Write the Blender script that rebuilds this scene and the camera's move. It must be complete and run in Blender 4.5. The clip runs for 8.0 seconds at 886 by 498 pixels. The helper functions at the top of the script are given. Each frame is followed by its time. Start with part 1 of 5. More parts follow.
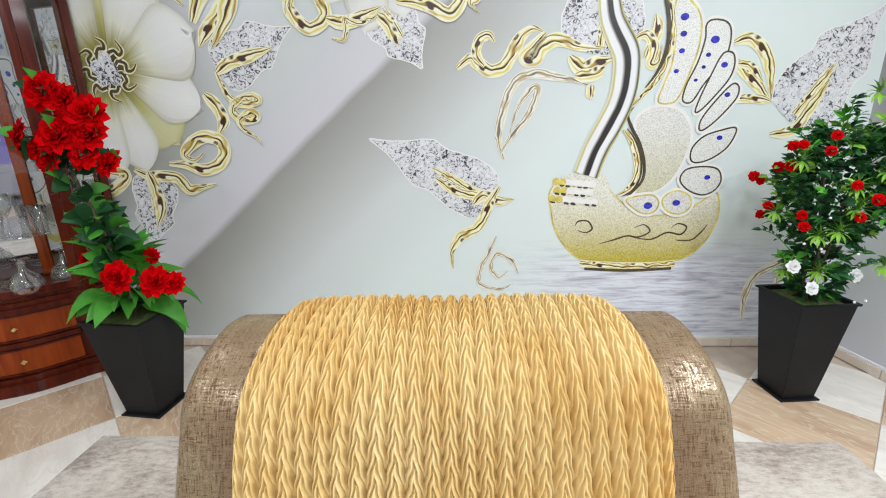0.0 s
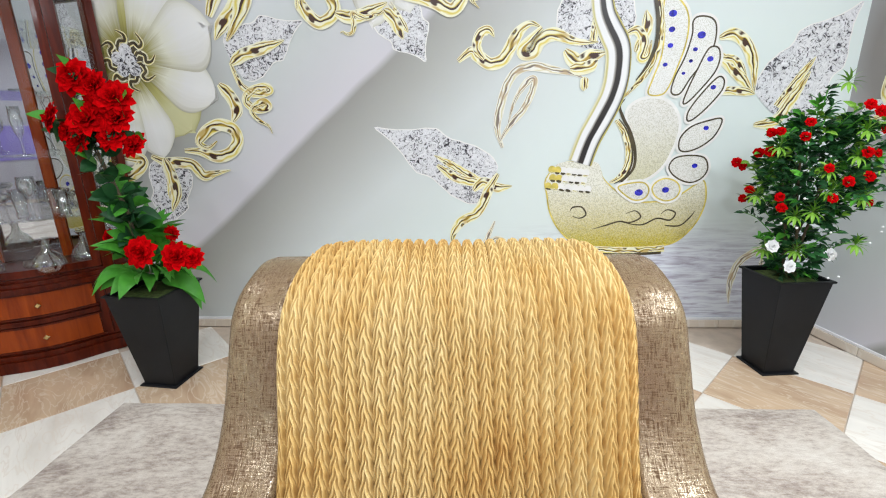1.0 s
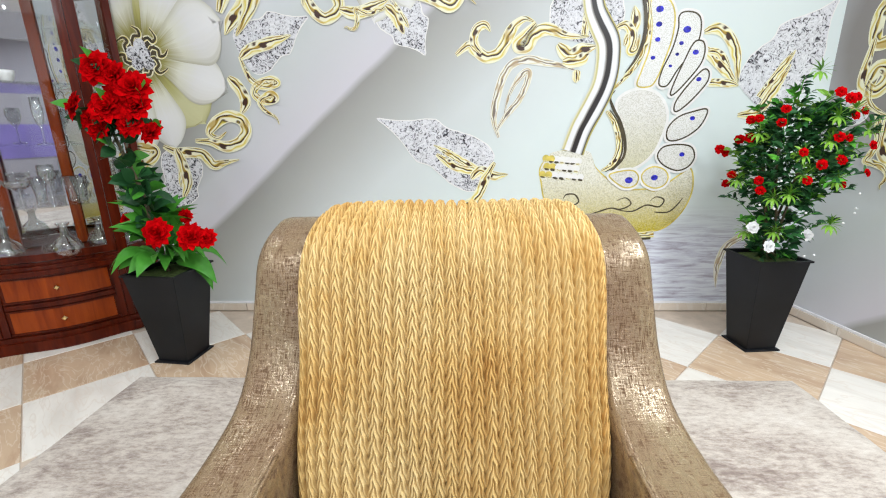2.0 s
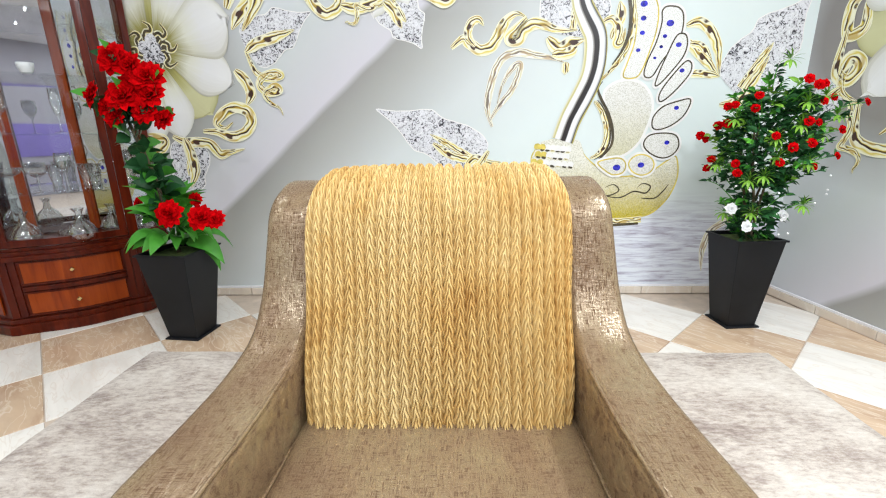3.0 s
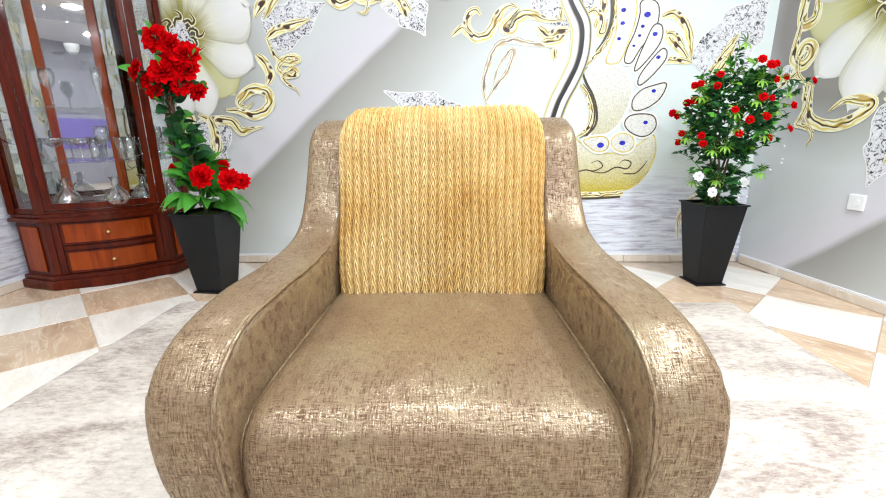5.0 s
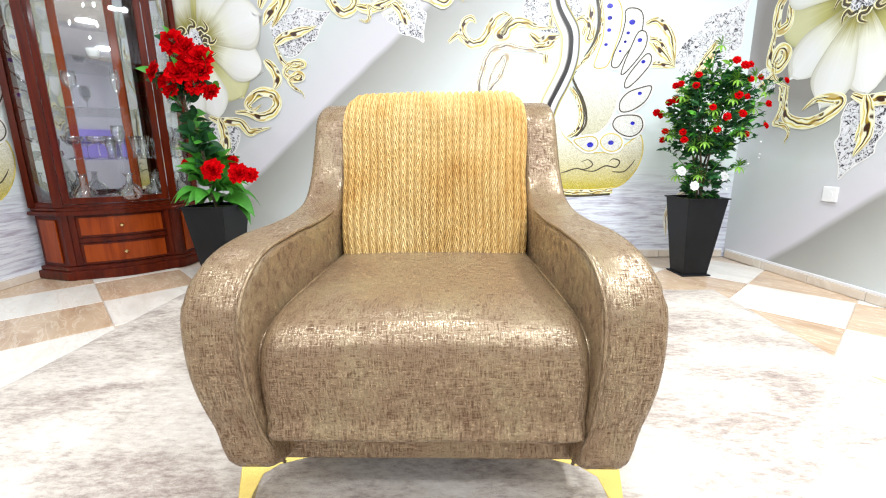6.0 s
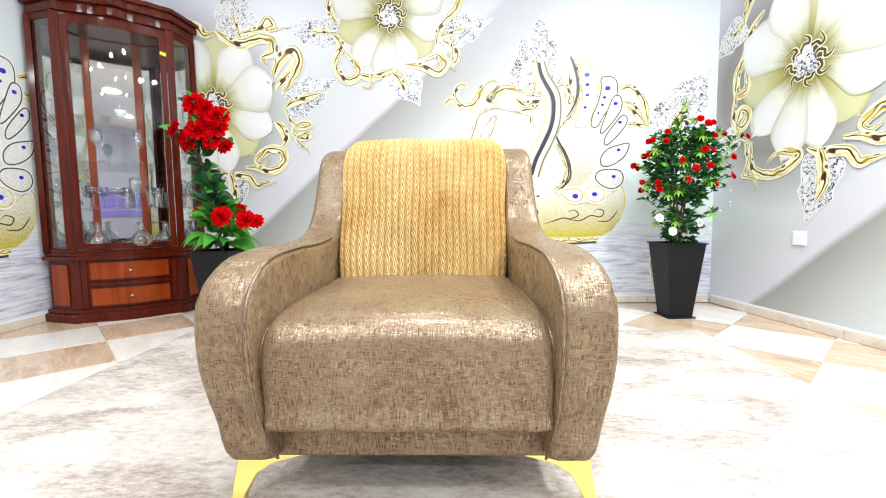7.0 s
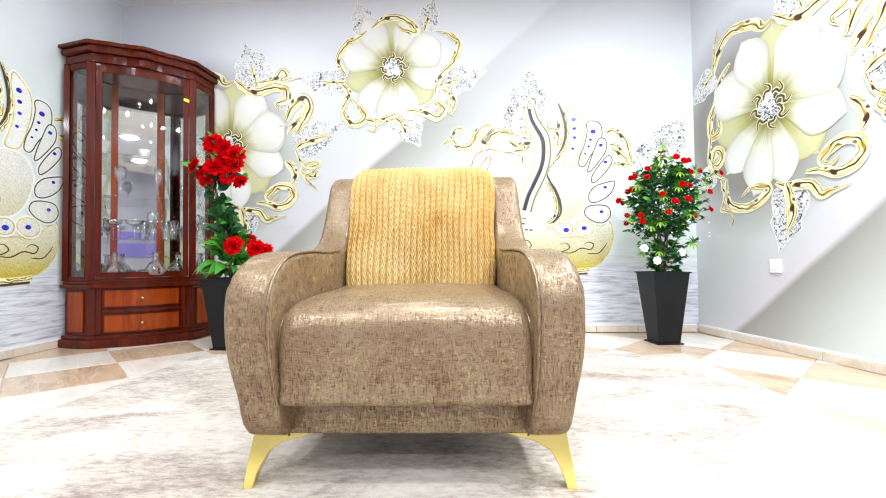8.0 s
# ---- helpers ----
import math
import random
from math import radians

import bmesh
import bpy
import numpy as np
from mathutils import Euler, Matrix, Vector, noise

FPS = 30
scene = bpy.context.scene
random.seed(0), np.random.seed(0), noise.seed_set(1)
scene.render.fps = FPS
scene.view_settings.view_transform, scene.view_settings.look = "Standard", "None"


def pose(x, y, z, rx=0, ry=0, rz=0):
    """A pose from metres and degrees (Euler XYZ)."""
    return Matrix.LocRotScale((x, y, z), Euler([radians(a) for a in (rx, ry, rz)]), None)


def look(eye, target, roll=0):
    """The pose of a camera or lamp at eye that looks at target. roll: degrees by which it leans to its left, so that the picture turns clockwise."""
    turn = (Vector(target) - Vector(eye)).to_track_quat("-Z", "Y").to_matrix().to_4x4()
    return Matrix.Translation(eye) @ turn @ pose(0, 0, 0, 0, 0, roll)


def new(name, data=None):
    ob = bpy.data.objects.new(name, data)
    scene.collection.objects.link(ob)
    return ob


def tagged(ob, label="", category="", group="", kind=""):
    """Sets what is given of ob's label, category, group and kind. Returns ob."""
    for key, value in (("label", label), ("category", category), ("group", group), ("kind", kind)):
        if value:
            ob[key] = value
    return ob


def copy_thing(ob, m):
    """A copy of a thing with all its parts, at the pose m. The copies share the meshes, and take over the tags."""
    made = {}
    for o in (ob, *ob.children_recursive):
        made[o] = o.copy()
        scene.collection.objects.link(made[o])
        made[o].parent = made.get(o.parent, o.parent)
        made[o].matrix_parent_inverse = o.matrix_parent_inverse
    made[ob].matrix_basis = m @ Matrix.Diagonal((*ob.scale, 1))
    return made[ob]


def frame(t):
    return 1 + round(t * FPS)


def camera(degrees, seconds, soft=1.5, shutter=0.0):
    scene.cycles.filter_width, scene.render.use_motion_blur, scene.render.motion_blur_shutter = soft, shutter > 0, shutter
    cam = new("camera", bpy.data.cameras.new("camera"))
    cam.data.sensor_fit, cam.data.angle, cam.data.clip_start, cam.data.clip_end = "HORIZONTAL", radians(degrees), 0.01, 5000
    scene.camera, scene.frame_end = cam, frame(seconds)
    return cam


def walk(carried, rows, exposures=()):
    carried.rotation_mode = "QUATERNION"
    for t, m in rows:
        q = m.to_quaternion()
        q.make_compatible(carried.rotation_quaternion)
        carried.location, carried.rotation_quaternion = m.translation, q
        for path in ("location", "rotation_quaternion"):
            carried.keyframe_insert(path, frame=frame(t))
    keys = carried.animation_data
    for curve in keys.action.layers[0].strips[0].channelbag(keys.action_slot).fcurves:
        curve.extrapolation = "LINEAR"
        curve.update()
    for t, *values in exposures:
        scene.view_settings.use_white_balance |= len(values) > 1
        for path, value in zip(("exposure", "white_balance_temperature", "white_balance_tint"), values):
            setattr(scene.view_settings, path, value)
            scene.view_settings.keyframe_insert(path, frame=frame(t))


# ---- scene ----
cam = camera(91.5, 8.0, soft=1.1)
PATH = [
    (0, (0.074, -0.066, 1.151), (-0.01, 1.855, 0.6), -1.2),
    (0.5, (0.069, -0.127, 1.126), (-0.012, 1.795, 0.58), -1.1),
    (1, (0.067, -0.2, 1.092), (-0.013, 1.723, 0.55), -0.9),
    (1.5, (0.066, -0.259, 1.066), (-0.013, 1.665, 0.527), -0.9),
    (3, (0.105, -0.455, 0.972), (0.021, 1.472, 0.445), -1.1),
    (3.5, (0.106, -0.511, 0.941), (0.023, 1.418, 0.419), -0.9),
    (4, (0.103, -0.588, 0.915), (0.026, 1.34, 0.391), -0.7),
    (4.5, (0.105, -0.664, 0.872), (0.027, 1.268, 0.361), -0.7),
    (5, (0.105, -0.753, 0.822), (0.028, 1.18, 0.316), -0.7),
    (5.2, (0.121, -0.787, 0.798), (0.036, 1.147, 0.294), -0.7),
    (6.3, (0.139, -0.933, 0.702), (0.059, 1.029, 0.32), -0.7),
    (6.5, (0.148, -0.956, 0.685), (0.069, 1.015, 0.357), -0.7),
    (7, (0.174, -1.032, 0.642), (0.094, 0.96, 0.481), -0.7),
    (7.5, (0.189, -1.103, 0.605), (0.11, 0.895, 0.604), -0.6),
    (8, (0.194, -1.188, 0.543), (0.115, 0.81, 0.594), -0.6),
]
walk(cam, [(t, look(eye, target, roll)) for t, eye, target, roll in PATH],
     exposures=[(0, -0.74), (1.5, -0.62), (3.5, -0.43), (5, -0.25), (6.5, -0.11), (8, 0.01)])

# ---- light ----
world = bpy.data.worlds.new("world")
scene.world = world
world.use_nodes = True
world.node_tree.nodes["Background"].inputs[0].default_value = (0.8, 0.85, 1.0, 1)
world.node_tree.nodes["Background"].inputs[1].default_value = 0.05

CEILING = 2.56
LIGHTS = [(-1.45, 1.10, 9), (-0.1, 0.95, 10), (1.45, 0.5, 27), (-1.5, -0.3, 10), (0.1, -0.35, 25), (1.6, -0.3, 46), (-0.7, -1.15, 20), (0.9, -1.15, 24), (-1.5, -1.9, 13), (0.1, -1.9, 22), (1.6, -1.9, 28), (-1.2, -3.4, 40), (1.2, -3.4, 40)]
for lx, ly, power in LIGHTS:
    lamp = bpy.data.lights.new("downlight_lamp", "AREA")
    lamp.shape, lamp.size, lamp.energy, lamp.color = "DISK", 0.22, power, (0.885, 0.955, 1.02)
    lob = new("downlight_lamp", lamp)
    lob.matrix_world = pose(lx, ly, CEILING - 0.03)

# ---- materials ----


class Nodes:
    """Short notation for a node material."""

    def __init__(self, name, rough=0.5, metal=0.0):
        self.m = bpy.data.materials.new(name)
        self.m.use_nodes = True
        self.t = self.m.node_tree
        self.b = self.t.nodes["Principled BSDF"]
        self.set("Roughness", rough)
        self.set("Metallic", metal)

    def set(self, key, value):
        if isinstance(value, bpy.types.NodeSocket):
            self.t.links.new(value, self.b.inputs[key])
        else:
            self.b.inputs[key].default_value = value
        return self

    def n(self, kind, **inputs):
        node = self.t.nodes.new(kind)
        for key, value in inputs.items():
            sock = node.inputs[int(key[1:])] if key[0] == "i" and key[1:].isdigit() else node.inputs[key]
            if isinstance(value, bpy.types.NodeSocket):
                self.t.links.new(value, sock)
            else:
                sock.default_value = value
        return node

    def coord(self, which="Object", scale=(1, 1, 1), rot=(0, 0, 0)):
        c = self.t.nodes.new("ShaderNodeTexCoord")
        return self.n("ShaderNodeMapping", Vector=c.outputs[which], Scale=scale, Rotation=rot).outputs[0]

    def noise(self, vec, scale, detail=4.0, rough=0.55, dist=0.0):
        return self.n("ShaderNodeTexNoise", Vector=vec, Scale=scale, Detail=detail, Roughness=rough, Distortion=dist).outputs[0]

    def math(self, op, a, b=0.0, clamp=False):
        node = self.n("ShaderNodeMath", i0=a, i1=b)
        node.operation, node.use_clamp = op, clamp
        return node.outputs[0]

    def ramp(self, fac, stops, mode="LINEAR"):
        node = self.n("ShaderNodeValToRGB", i0=fac)
        el = node.color_ramp.elements
        node.color_ramp.interpolation = mode
        while len(el) < len(stops):
            el.new(0.5)
        for e, (p, c) in zip(el, stops):
            e.position, e.color = p, (*c, 1) if len(c) == 3 else c
        return node.outputs[0]

    def mix(self, fac, a, b, blend="MIX"):
        node = self.t.nodes.new("ShaderNodeMix")
        node.data_type, node.blend_type = "RGBA", blend
        for sock, value in ((node.inputs[0], fac), (node.inputs[6], a), (node.inputs[7], b)):
            if isinstance(value, bpy.types.NodeSocket):
                self.t.links.new(value, sock)
            else:
                sock.default_value = (*value, 1) if isinstance(value, tuple) and len(value) == 3 else value
        return node.outputs[2]

    def xyz(self, vec):
        return self.n("ShaderNodeSeparateXYZ", i0=vec).outputs

    def bump(self, height, strength=0.3, dist=0.01):
        self.set("Normal", self.n("ShaderNodeBump", Height=height, Strength=strength, Distance=dist).outputs[0])
        return self


def grey(v):
    return (v, v, v)


def mat_plain(name, colour, rough=0.5, metal=0.0, vary=0.12, scale=14.0, bump=0.05, spec=0.5):
    k = Nodes(name, rough, metal)
    k.set("Specular IOR Level", spec)
    c = k.coord()
    f = k.noise(c, scale, 6)
    dark = tuple(x * (1 - vary) for x in colour)
    light = tuple(min(1, x * (1 + vary)) for x in colour)
    k.set("Base Color", k.ramp(f, [(0.3, dark), (0.7, light)]))
    k.bump(k.noise(c, scale * 9, 3), bump, 0.002)
    return k.m


def mat_pane(name, tint=(0.97, 0.99, 0.985), rim=0.7, base=0.04):
    """Thin sheet glass: see-through, with a mirror gloss that grows towards grazing."""
    k = Nodes(name, 0.02)
    clear = k.n("ShaderNodeBsdfTransparent", Color=(*tint, 1)).outputs[0]
    gloss = k.n("ShaderNodeBsdfGlossy", Color=(1, 1, 1, 1), Roughness=0.015).outputs[0]
    edge = k.n("ShaderNodeLayerWeight", Blend=0.5).outputs["Facing"]
    fac = k.math("ADD", base, k.math("MULTIPLY", k.math("POWER", edge, 2.5), rim))
    mixed = k.n("ShaderNodeMixShader", i0=fac, i1=clear, i2=gloss).outputs[0]
    k.t.links.new(mixed, k.t.nodes["Material Output"].inputs[0])
    return k.m


def mat_wallpaper():
    """Printed mural ground: lilac grey sheets of light with one crisp diagonal fold and rippled water at the foot;
    ceiling light is painted in at the top.
    """
    k = Nodes("wallpaper", 0.42)
    c = k.coord()
    x, y, z = k.xyz(c)[0], k.xyz(c)[1], k.xyz(c)[2]
    wob = k.noise(c, 1.3, 2)
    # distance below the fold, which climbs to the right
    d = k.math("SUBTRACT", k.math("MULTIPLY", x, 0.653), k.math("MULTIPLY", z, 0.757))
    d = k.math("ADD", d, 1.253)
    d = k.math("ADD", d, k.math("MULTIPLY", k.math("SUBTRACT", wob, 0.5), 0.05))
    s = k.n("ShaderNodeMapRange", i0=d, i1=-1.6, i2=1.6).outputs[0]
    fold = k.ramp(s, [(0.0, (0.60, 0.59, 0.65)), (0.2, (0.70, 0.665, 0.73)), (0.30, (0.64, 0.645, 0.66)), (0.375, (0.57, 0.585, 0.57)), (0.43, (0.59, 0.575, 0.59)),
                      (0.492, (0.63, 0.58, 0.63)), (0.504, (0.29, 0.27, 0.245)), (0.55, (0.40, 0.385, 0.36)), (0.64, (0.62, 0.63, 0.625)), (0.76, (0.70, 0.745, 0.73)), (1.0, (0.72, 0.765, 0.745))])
    # fold fades upward; the pale top paints the ceiling lamps' wash into the colour
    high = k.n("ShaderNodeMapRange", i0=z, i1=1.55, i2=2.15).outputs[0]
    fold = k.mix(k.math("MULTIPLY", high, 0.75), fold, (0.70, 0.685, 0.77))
    # a second, softer sheet of light
    soft = k.noise(k.coord(scale=(0.5, 1, 1.3), rot=(0, 0.75, 0)), 1.6, 2)
    fold = k.mix(k.math("MULTIPLY", soft, 0.2), fold, (0.66, 0.67, 0.70))
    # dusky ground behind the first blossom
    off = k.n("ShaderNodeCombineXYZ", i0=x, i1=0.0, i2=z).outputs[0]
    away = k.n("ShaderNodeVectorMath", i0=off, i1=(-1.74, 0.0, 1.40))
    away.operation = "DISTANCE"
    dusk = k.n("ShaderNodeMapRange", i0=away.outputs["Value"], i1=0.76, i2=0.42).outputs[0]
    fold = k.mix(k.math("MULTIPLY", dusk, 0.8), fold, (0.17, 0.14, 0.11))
    # rippled water
    rip = k.noise(k.coord(scale=(5, 1, 55)), 1.0, 5, 0.65, 0.6)
    water = k.ramp(rip, [(0.34, (0.38, 0.34, 0.41)), (0.46, (0.58, 0.565, 0.645)), (0.56, (0.72, 0.72, 0.775)), (1.0, (0.78, 0.78, 0.80))])
    low = k.n("ShaderNodeMapRange", i0=z, i1=0.62, i2=0.42).outputs[0]
    right = k.n("ShaderNodeMapRange", i0=x, i1=0.2, i2=0.75).outputs[0]
    ground = k.mix(k.math("MULTIPLY", low, right, True), fold, water)
    k.set("Base Color", k.mix(1.0, ground, (0.96, 1.0, 0.99), "MULTIPLY"))
    k.bump(k.noise(c, 90, 3), 0.05, 0.002)
    return k.m


def mat_petal(name, tip, mid, heart):
    k = Nodes(name, 0.45)
    uv = k.coord("UV")
    u, v = k.xyz(uv)[0], k.xyz(uv)[1]
    vein = k.noise(k.coord("UV", (1.2, 16, 1)), 1.0, 3)
    f = k.math("ADD", u, k.math("MULTIPLY", k.math("SUBTRACT", vein, 0.5), 0.25))
    col = k.ramp(f, [(0.0, tuple(0.12 * h for h in heart)), (0.13, tuple(0.4 * h for h in heart)), (0.26, heart), (0.46, mid), (0.66, tip), (1.0, tuple(min(1, t * 1.08) for t in tip))])
    edge = k.math("POWER", k.math("ABSOLUTE", k.math("SUBTRACT", k.math("MULTIPLY", v, 2.0), 1.0)), 6.0)
    col = k.mix(k.math("MULTIPLY", edge, 0.5), col, mid)
    shade = k.ramp(k.math("ADD", v, k.math("MULTIPLY", k.math("SUBTRACT", vein, 0.5), 0.2)), [(0.0, (0.66, 0.64, 0.56)), (0.12, (0.90, 0.89, 0.85)), (0.5, (1, 1, 1)), (0.88, (0.97, 0.97, 0.95)), (1.0, (0.80, 0.79, 0.73))])
    k.set("Base Color", k.mix(1.0, col, shade, "MULTIPLY"))
    return k.m


def mat_crystal():
    k = Nodes("crystal_print", 0.4)
    c = k.coord()
    f = k.noise(c, 42, 3, 0.7, 1.8)
    g = k.noise(c, 6, 2)
    f = k.math("ADD", f, k.math("MULTIPLY", k.math("SUBTRACT", g, 0.5), 0.25))
    k.set("Base Color", k.ramp(f, [(0.36, (0.012, 0.01, 0.018)), (0.41, (0.14, 0.135, 0.15)), (0.455, (0.60, 0.60, 0.62)), (0.7, (0.82, 0.82, 0.84))]))
    return k.m


def mat_ribbon(name, dark, mid, pale, swirl=0.95, grain=1.5):
    """Printed metal tube: bands across its width that break up along its length."""
    k = Nodes(name, 0.4)
    uv = k.coord("UV")
    u, v = k.xyz(uv)[0], k.xyz(uv)[1]
    n = k.noise(k.coord("UV", (1.0, 0.5, 1)), grain, 1)
    f = k.math("ADD", v, k.math("MULTIPLY", k.math("SUBTRACT", n, 0.5), swirl))
    warm = k.noise(k.coord("UV", (0.7, 0.5, 1)), 3.1, 1)
    col = k.ramp(f, [(0.02, pale), (0.16, mid), (0.26, pale), (0.38, pale), (0.41, dark), (0.57, dark), (0.62, mid), (0.70, pale), (0.80, pale), (0.86, dark), (0.92, mid), (1.0, pale)])
    col = k.mix(k.math("MULTIPLY", k.n("ShaderNodeMapRange", i0=warm, i1=0.52, i2=0.62).outputs[0], 0.8), col, tuple(0.5 * (a + b) for a, b in zip(mid, (0.26, 0.05, 0.01))))
    e = k.math("ABSOLUTE", k.math("SUBTRACT", v, 0.5))
    k.set("Base Color", k.mix(k.n("ShaderNodeMapRange", i0=e, i1=0.39, i2=0.45).outputs[0], col, pale))
    return k.m


def mat_neck():
    """Printed chrome tube: white with one broad black band and gilt edges."""
    k = Nodes("silver_neck_print", 0.4)
    uv = k.coord("UV")
    n = k.noise(k.coord("UV", (0.9, 0.4, 1)), 1.6, 2)
    f = k.math("ADD", k.xyz(uv)[1], k.math("MULTIPLY", k.math("SUBTRACT", n, 0.5), 0.16))
    white, black, gilt = (0.80, 0.80, 0.80), (0.018, 0.013, 0.012), (0.50, 0.44, 0.12)
    k.set("Base Color", k.ramp(f, [(0.02, gilt), (0.07, black), (0.12, (0.5, 0.5, 0.5)), (0.17, white), (0.33, white), (0.37, black), (0.55, black), (0.60, (0.30, 0.28, 0.25)), (0.66, white), (0.84, white), (0.90, gilt), (0.97, (0.72, 0.70, 0.5))]))
    return k.m


def mat_glitter(name, low, high, z0, z1):
    k = Nodes(name, 0.4)
    c = k.coord()
    z = k.xyz(c)[2]
    g = k.noise(c, 160, 2, 0.7)
    f = k.n("ShaderNodeMapRange", i0=k.math("ADD", z, k.math("MULTIPLY", k.math("SUBTRACT", g, 0.5), 0.3)), i1=z0, i2=z1).outputs[0]
    spark = k.ramp(k.noise(c, 210, 1), [(0.38, (0.72, 0.71, 0.65)), (0.52, (1, 1, 1))])
    k.set("Base Color", k.mix(1.0, spark, k.ramp(f, [(0.0, low), (0.45, tuple(0.5 * (a + b) for a, b in zip(low, high))), (1.0, high)]), "MULTIPLY"))
    return k.m


def mat_tile(name, a, b, vein):
    k = Nodes(name, 0.12)
    oi = k.t.nodes.new("ShaderNodeObjectInfo").outputs["Random"]
    off = k.n("ShaderNodeCombineXYZ", i0=k.math("MULTIPLY", oi, 37.0), i1=k.math("MULTIPLY", oi, 91.0), i2=0.0).outputs[0]
    c0 = k.coord()
    add = k.n("ShaderNodeVectorMath", i0=c0, i1=off)
    add.operation = "ADD"
    c = k.n("ShaderNodeMapping", Vector=add.outputs[0], Scale=(2.0, 7.0, 1), Rotation=(0, 0, 0.5)).outputs[0]
    f = k.noise(c, 1.1, 6, 0.6, 0.8)
    col = k.ramp(f, [(0.25, a), (0.5, b), (0.75, tuple(min(1, x * 1.12) for x in b))])
    w = k.noise(c, 2.2, 3, 0.5, 1.5)
    line = k.n("ShaderNodeMapRange", i0=k.math("ABSOLUTE", k.math("SUBTRACT", w, 0.5)), i1=0.0, i2=0.035).outputs[0]
    k.set("Base Color", k.mix(k.math("MULTIPLY", k.math("SUBTRACT", 1.0, line), 0.6), col, vein))
    k.set("Roughness", k.math("ADD", 0.1, k.math("MULTIPLY", k.noise(c0, 9, 3), 0.12)))
    return k.m


def mat_wood(name, a, b, rough=0.3, axis=(14, 14, 1.2)):
    k = Nodes(name, rough)
    c = k.coord(scale=axis)
    f = k.noise(c, 2.5, 6, 0.6, 0.5)
    k.set("Base Color", k.ramp(f, [(0.3, a), (0.7, b)]))
    k.set("Coat Weight", 0.25).set("Coat Roughness", 0.10).set("Specular IOR Level", 0.1)
    k.bump(k.noise(c, 9, 3), 0.05, 0.002)
    return k.m


def mat_upholstery():
    """Brown woven cloth: dark ground with dashes both ways and grey-gold metal threads that catch the lamps."""
    k = Nodes("metallic_brown_cloth", 0.4)
    warp = k.noise(k.coord(scale=(570, 54, 54)), 1.0, 2, 0.65)
    weft = k.noise(k.coord(scale=(60, 670, 670)), 1.0, 2, 0.65)
    broad = k.noise(k.coord(scale=(11, 7, 7)), 1.0, 5, 0.65)
    f = k.math("ADD", k.math("MULTIPLY", warp, 0.52), k.math("MULTIPLY", weft, 0.48))
    worn = k.math("ADD", f, k.math("MULTIPLY", k.math("SUBTRACT", broad, 0.5), 0.12))
    lit = k.n("ShaderNodeMapRange", i0=worn, i1=0.415, i2=0.545).outputs[0]
    thread = k.ramp(broad, [(0.32, (0.245, 0.158, 0.088)), (0.48, (0.275, 0.190, 0.104)), (0.66, (0.29, 0.217, 0.118))])
    k.set("Base Color", k.mix(lit, (0.108, 0.064, 0.037), thread))
    k.set("Metallic", k.math("MULTIPLY", lit, 0.34))
    k.set("Roughness", k.n("ShaderNodeMapRange", i0=lit, i1=0.0, i2=1.0, i3=0.6, i4=0.25).outputs[0])
    k.set("Specular IOR Level", k.n("ShaderNodeMapRange", i0=lit, i1=0.2, i2=1.0, i3=0.04, i4=1.0).outputs[0])
    k.bump(f, 0.25, 0.002)
    return k.m


def mat_velvet():
    k = Nodes("gold_knit_velvet", 0.75)
    c = k.coord()
    broad = k.noise(k.coord(scale=(5.5, 4, 4)), 1.0, 4, 0.6)
    fine = k.noise(k.coord(scale=(220, 60, 60)), 1.0, 3)
    f = k.math("ADD", k.math("MULTIPLY", broad, 0.75), k.math("MULTIPLY", fine, 0.25))
    k.set("Base Color", k.ramp(f, [(0.32, (0.45, 0.24, 0.065)), (0.43, (0.57, 0.37, 0.132)), (0.54, (0.63, 0.455, 0.20)), (0.70, (0.70, 0.55, 0.29))]))
    k.set("Specular IOR Level", 0.2)
    k.bump(fine, 0.25, 0.002)
    return k.m


def mat_rug():
    k = Nodes("rug_pile", 0.95)
    c = k.coord()
    big = k.noise(k.coord(scale=(1.2, 2.0, 1)), 2.2, 5, 0.65, 0.6)
    small = k.noise(k.coord(scale=(26, 60, 1)), 1.0, 6, 0.78)
    f = k.math("ADD", k.math("MULTIPLY", big, 0.5), k.math("MULTIPLY", small, 0.5))
    k.set("Base Color", k.ramp(f, [(0.38, (0.25, 0.19, 0.16)), (0.455, (0.42, 0.35, 0.30)), (0.52, (0.57, 0.50, 0.435)), (0.62, (0.68, 0.625, 0.56))]))
    k.set("Sheen Weight", 0.15)
    k.bump(k.noise(c, 260, 3), 0.5, 0.004)
    return k.m


def mat_leaf(name, a, b, rough=0.35, spec=0.18):
    k = Nodes(name, rough)
    oi = k.t.nodes.new("ShaderNodeNewGeometry").outputs["Random Per Island"]
    n = k.noise(k.coord(), 40, 2)
    k.set("Base Color", k.ramp(k.math("ADD", k.math("MULTIPLY", oi, 0.7), k.math("MULTIPLY", n, 0.3)), [(0.1, a), (0.85, b)]))
    k.set("Specular IOR Level", spec)
    return k.m


def mat_emit(name, colour, strength):
    k = Nodes(name, 0.5)
    k.set("Base Color", (*colour, 1)).set("Emission Color", (*colour, 1)).set("Emission Strength", strength)
    return k.m


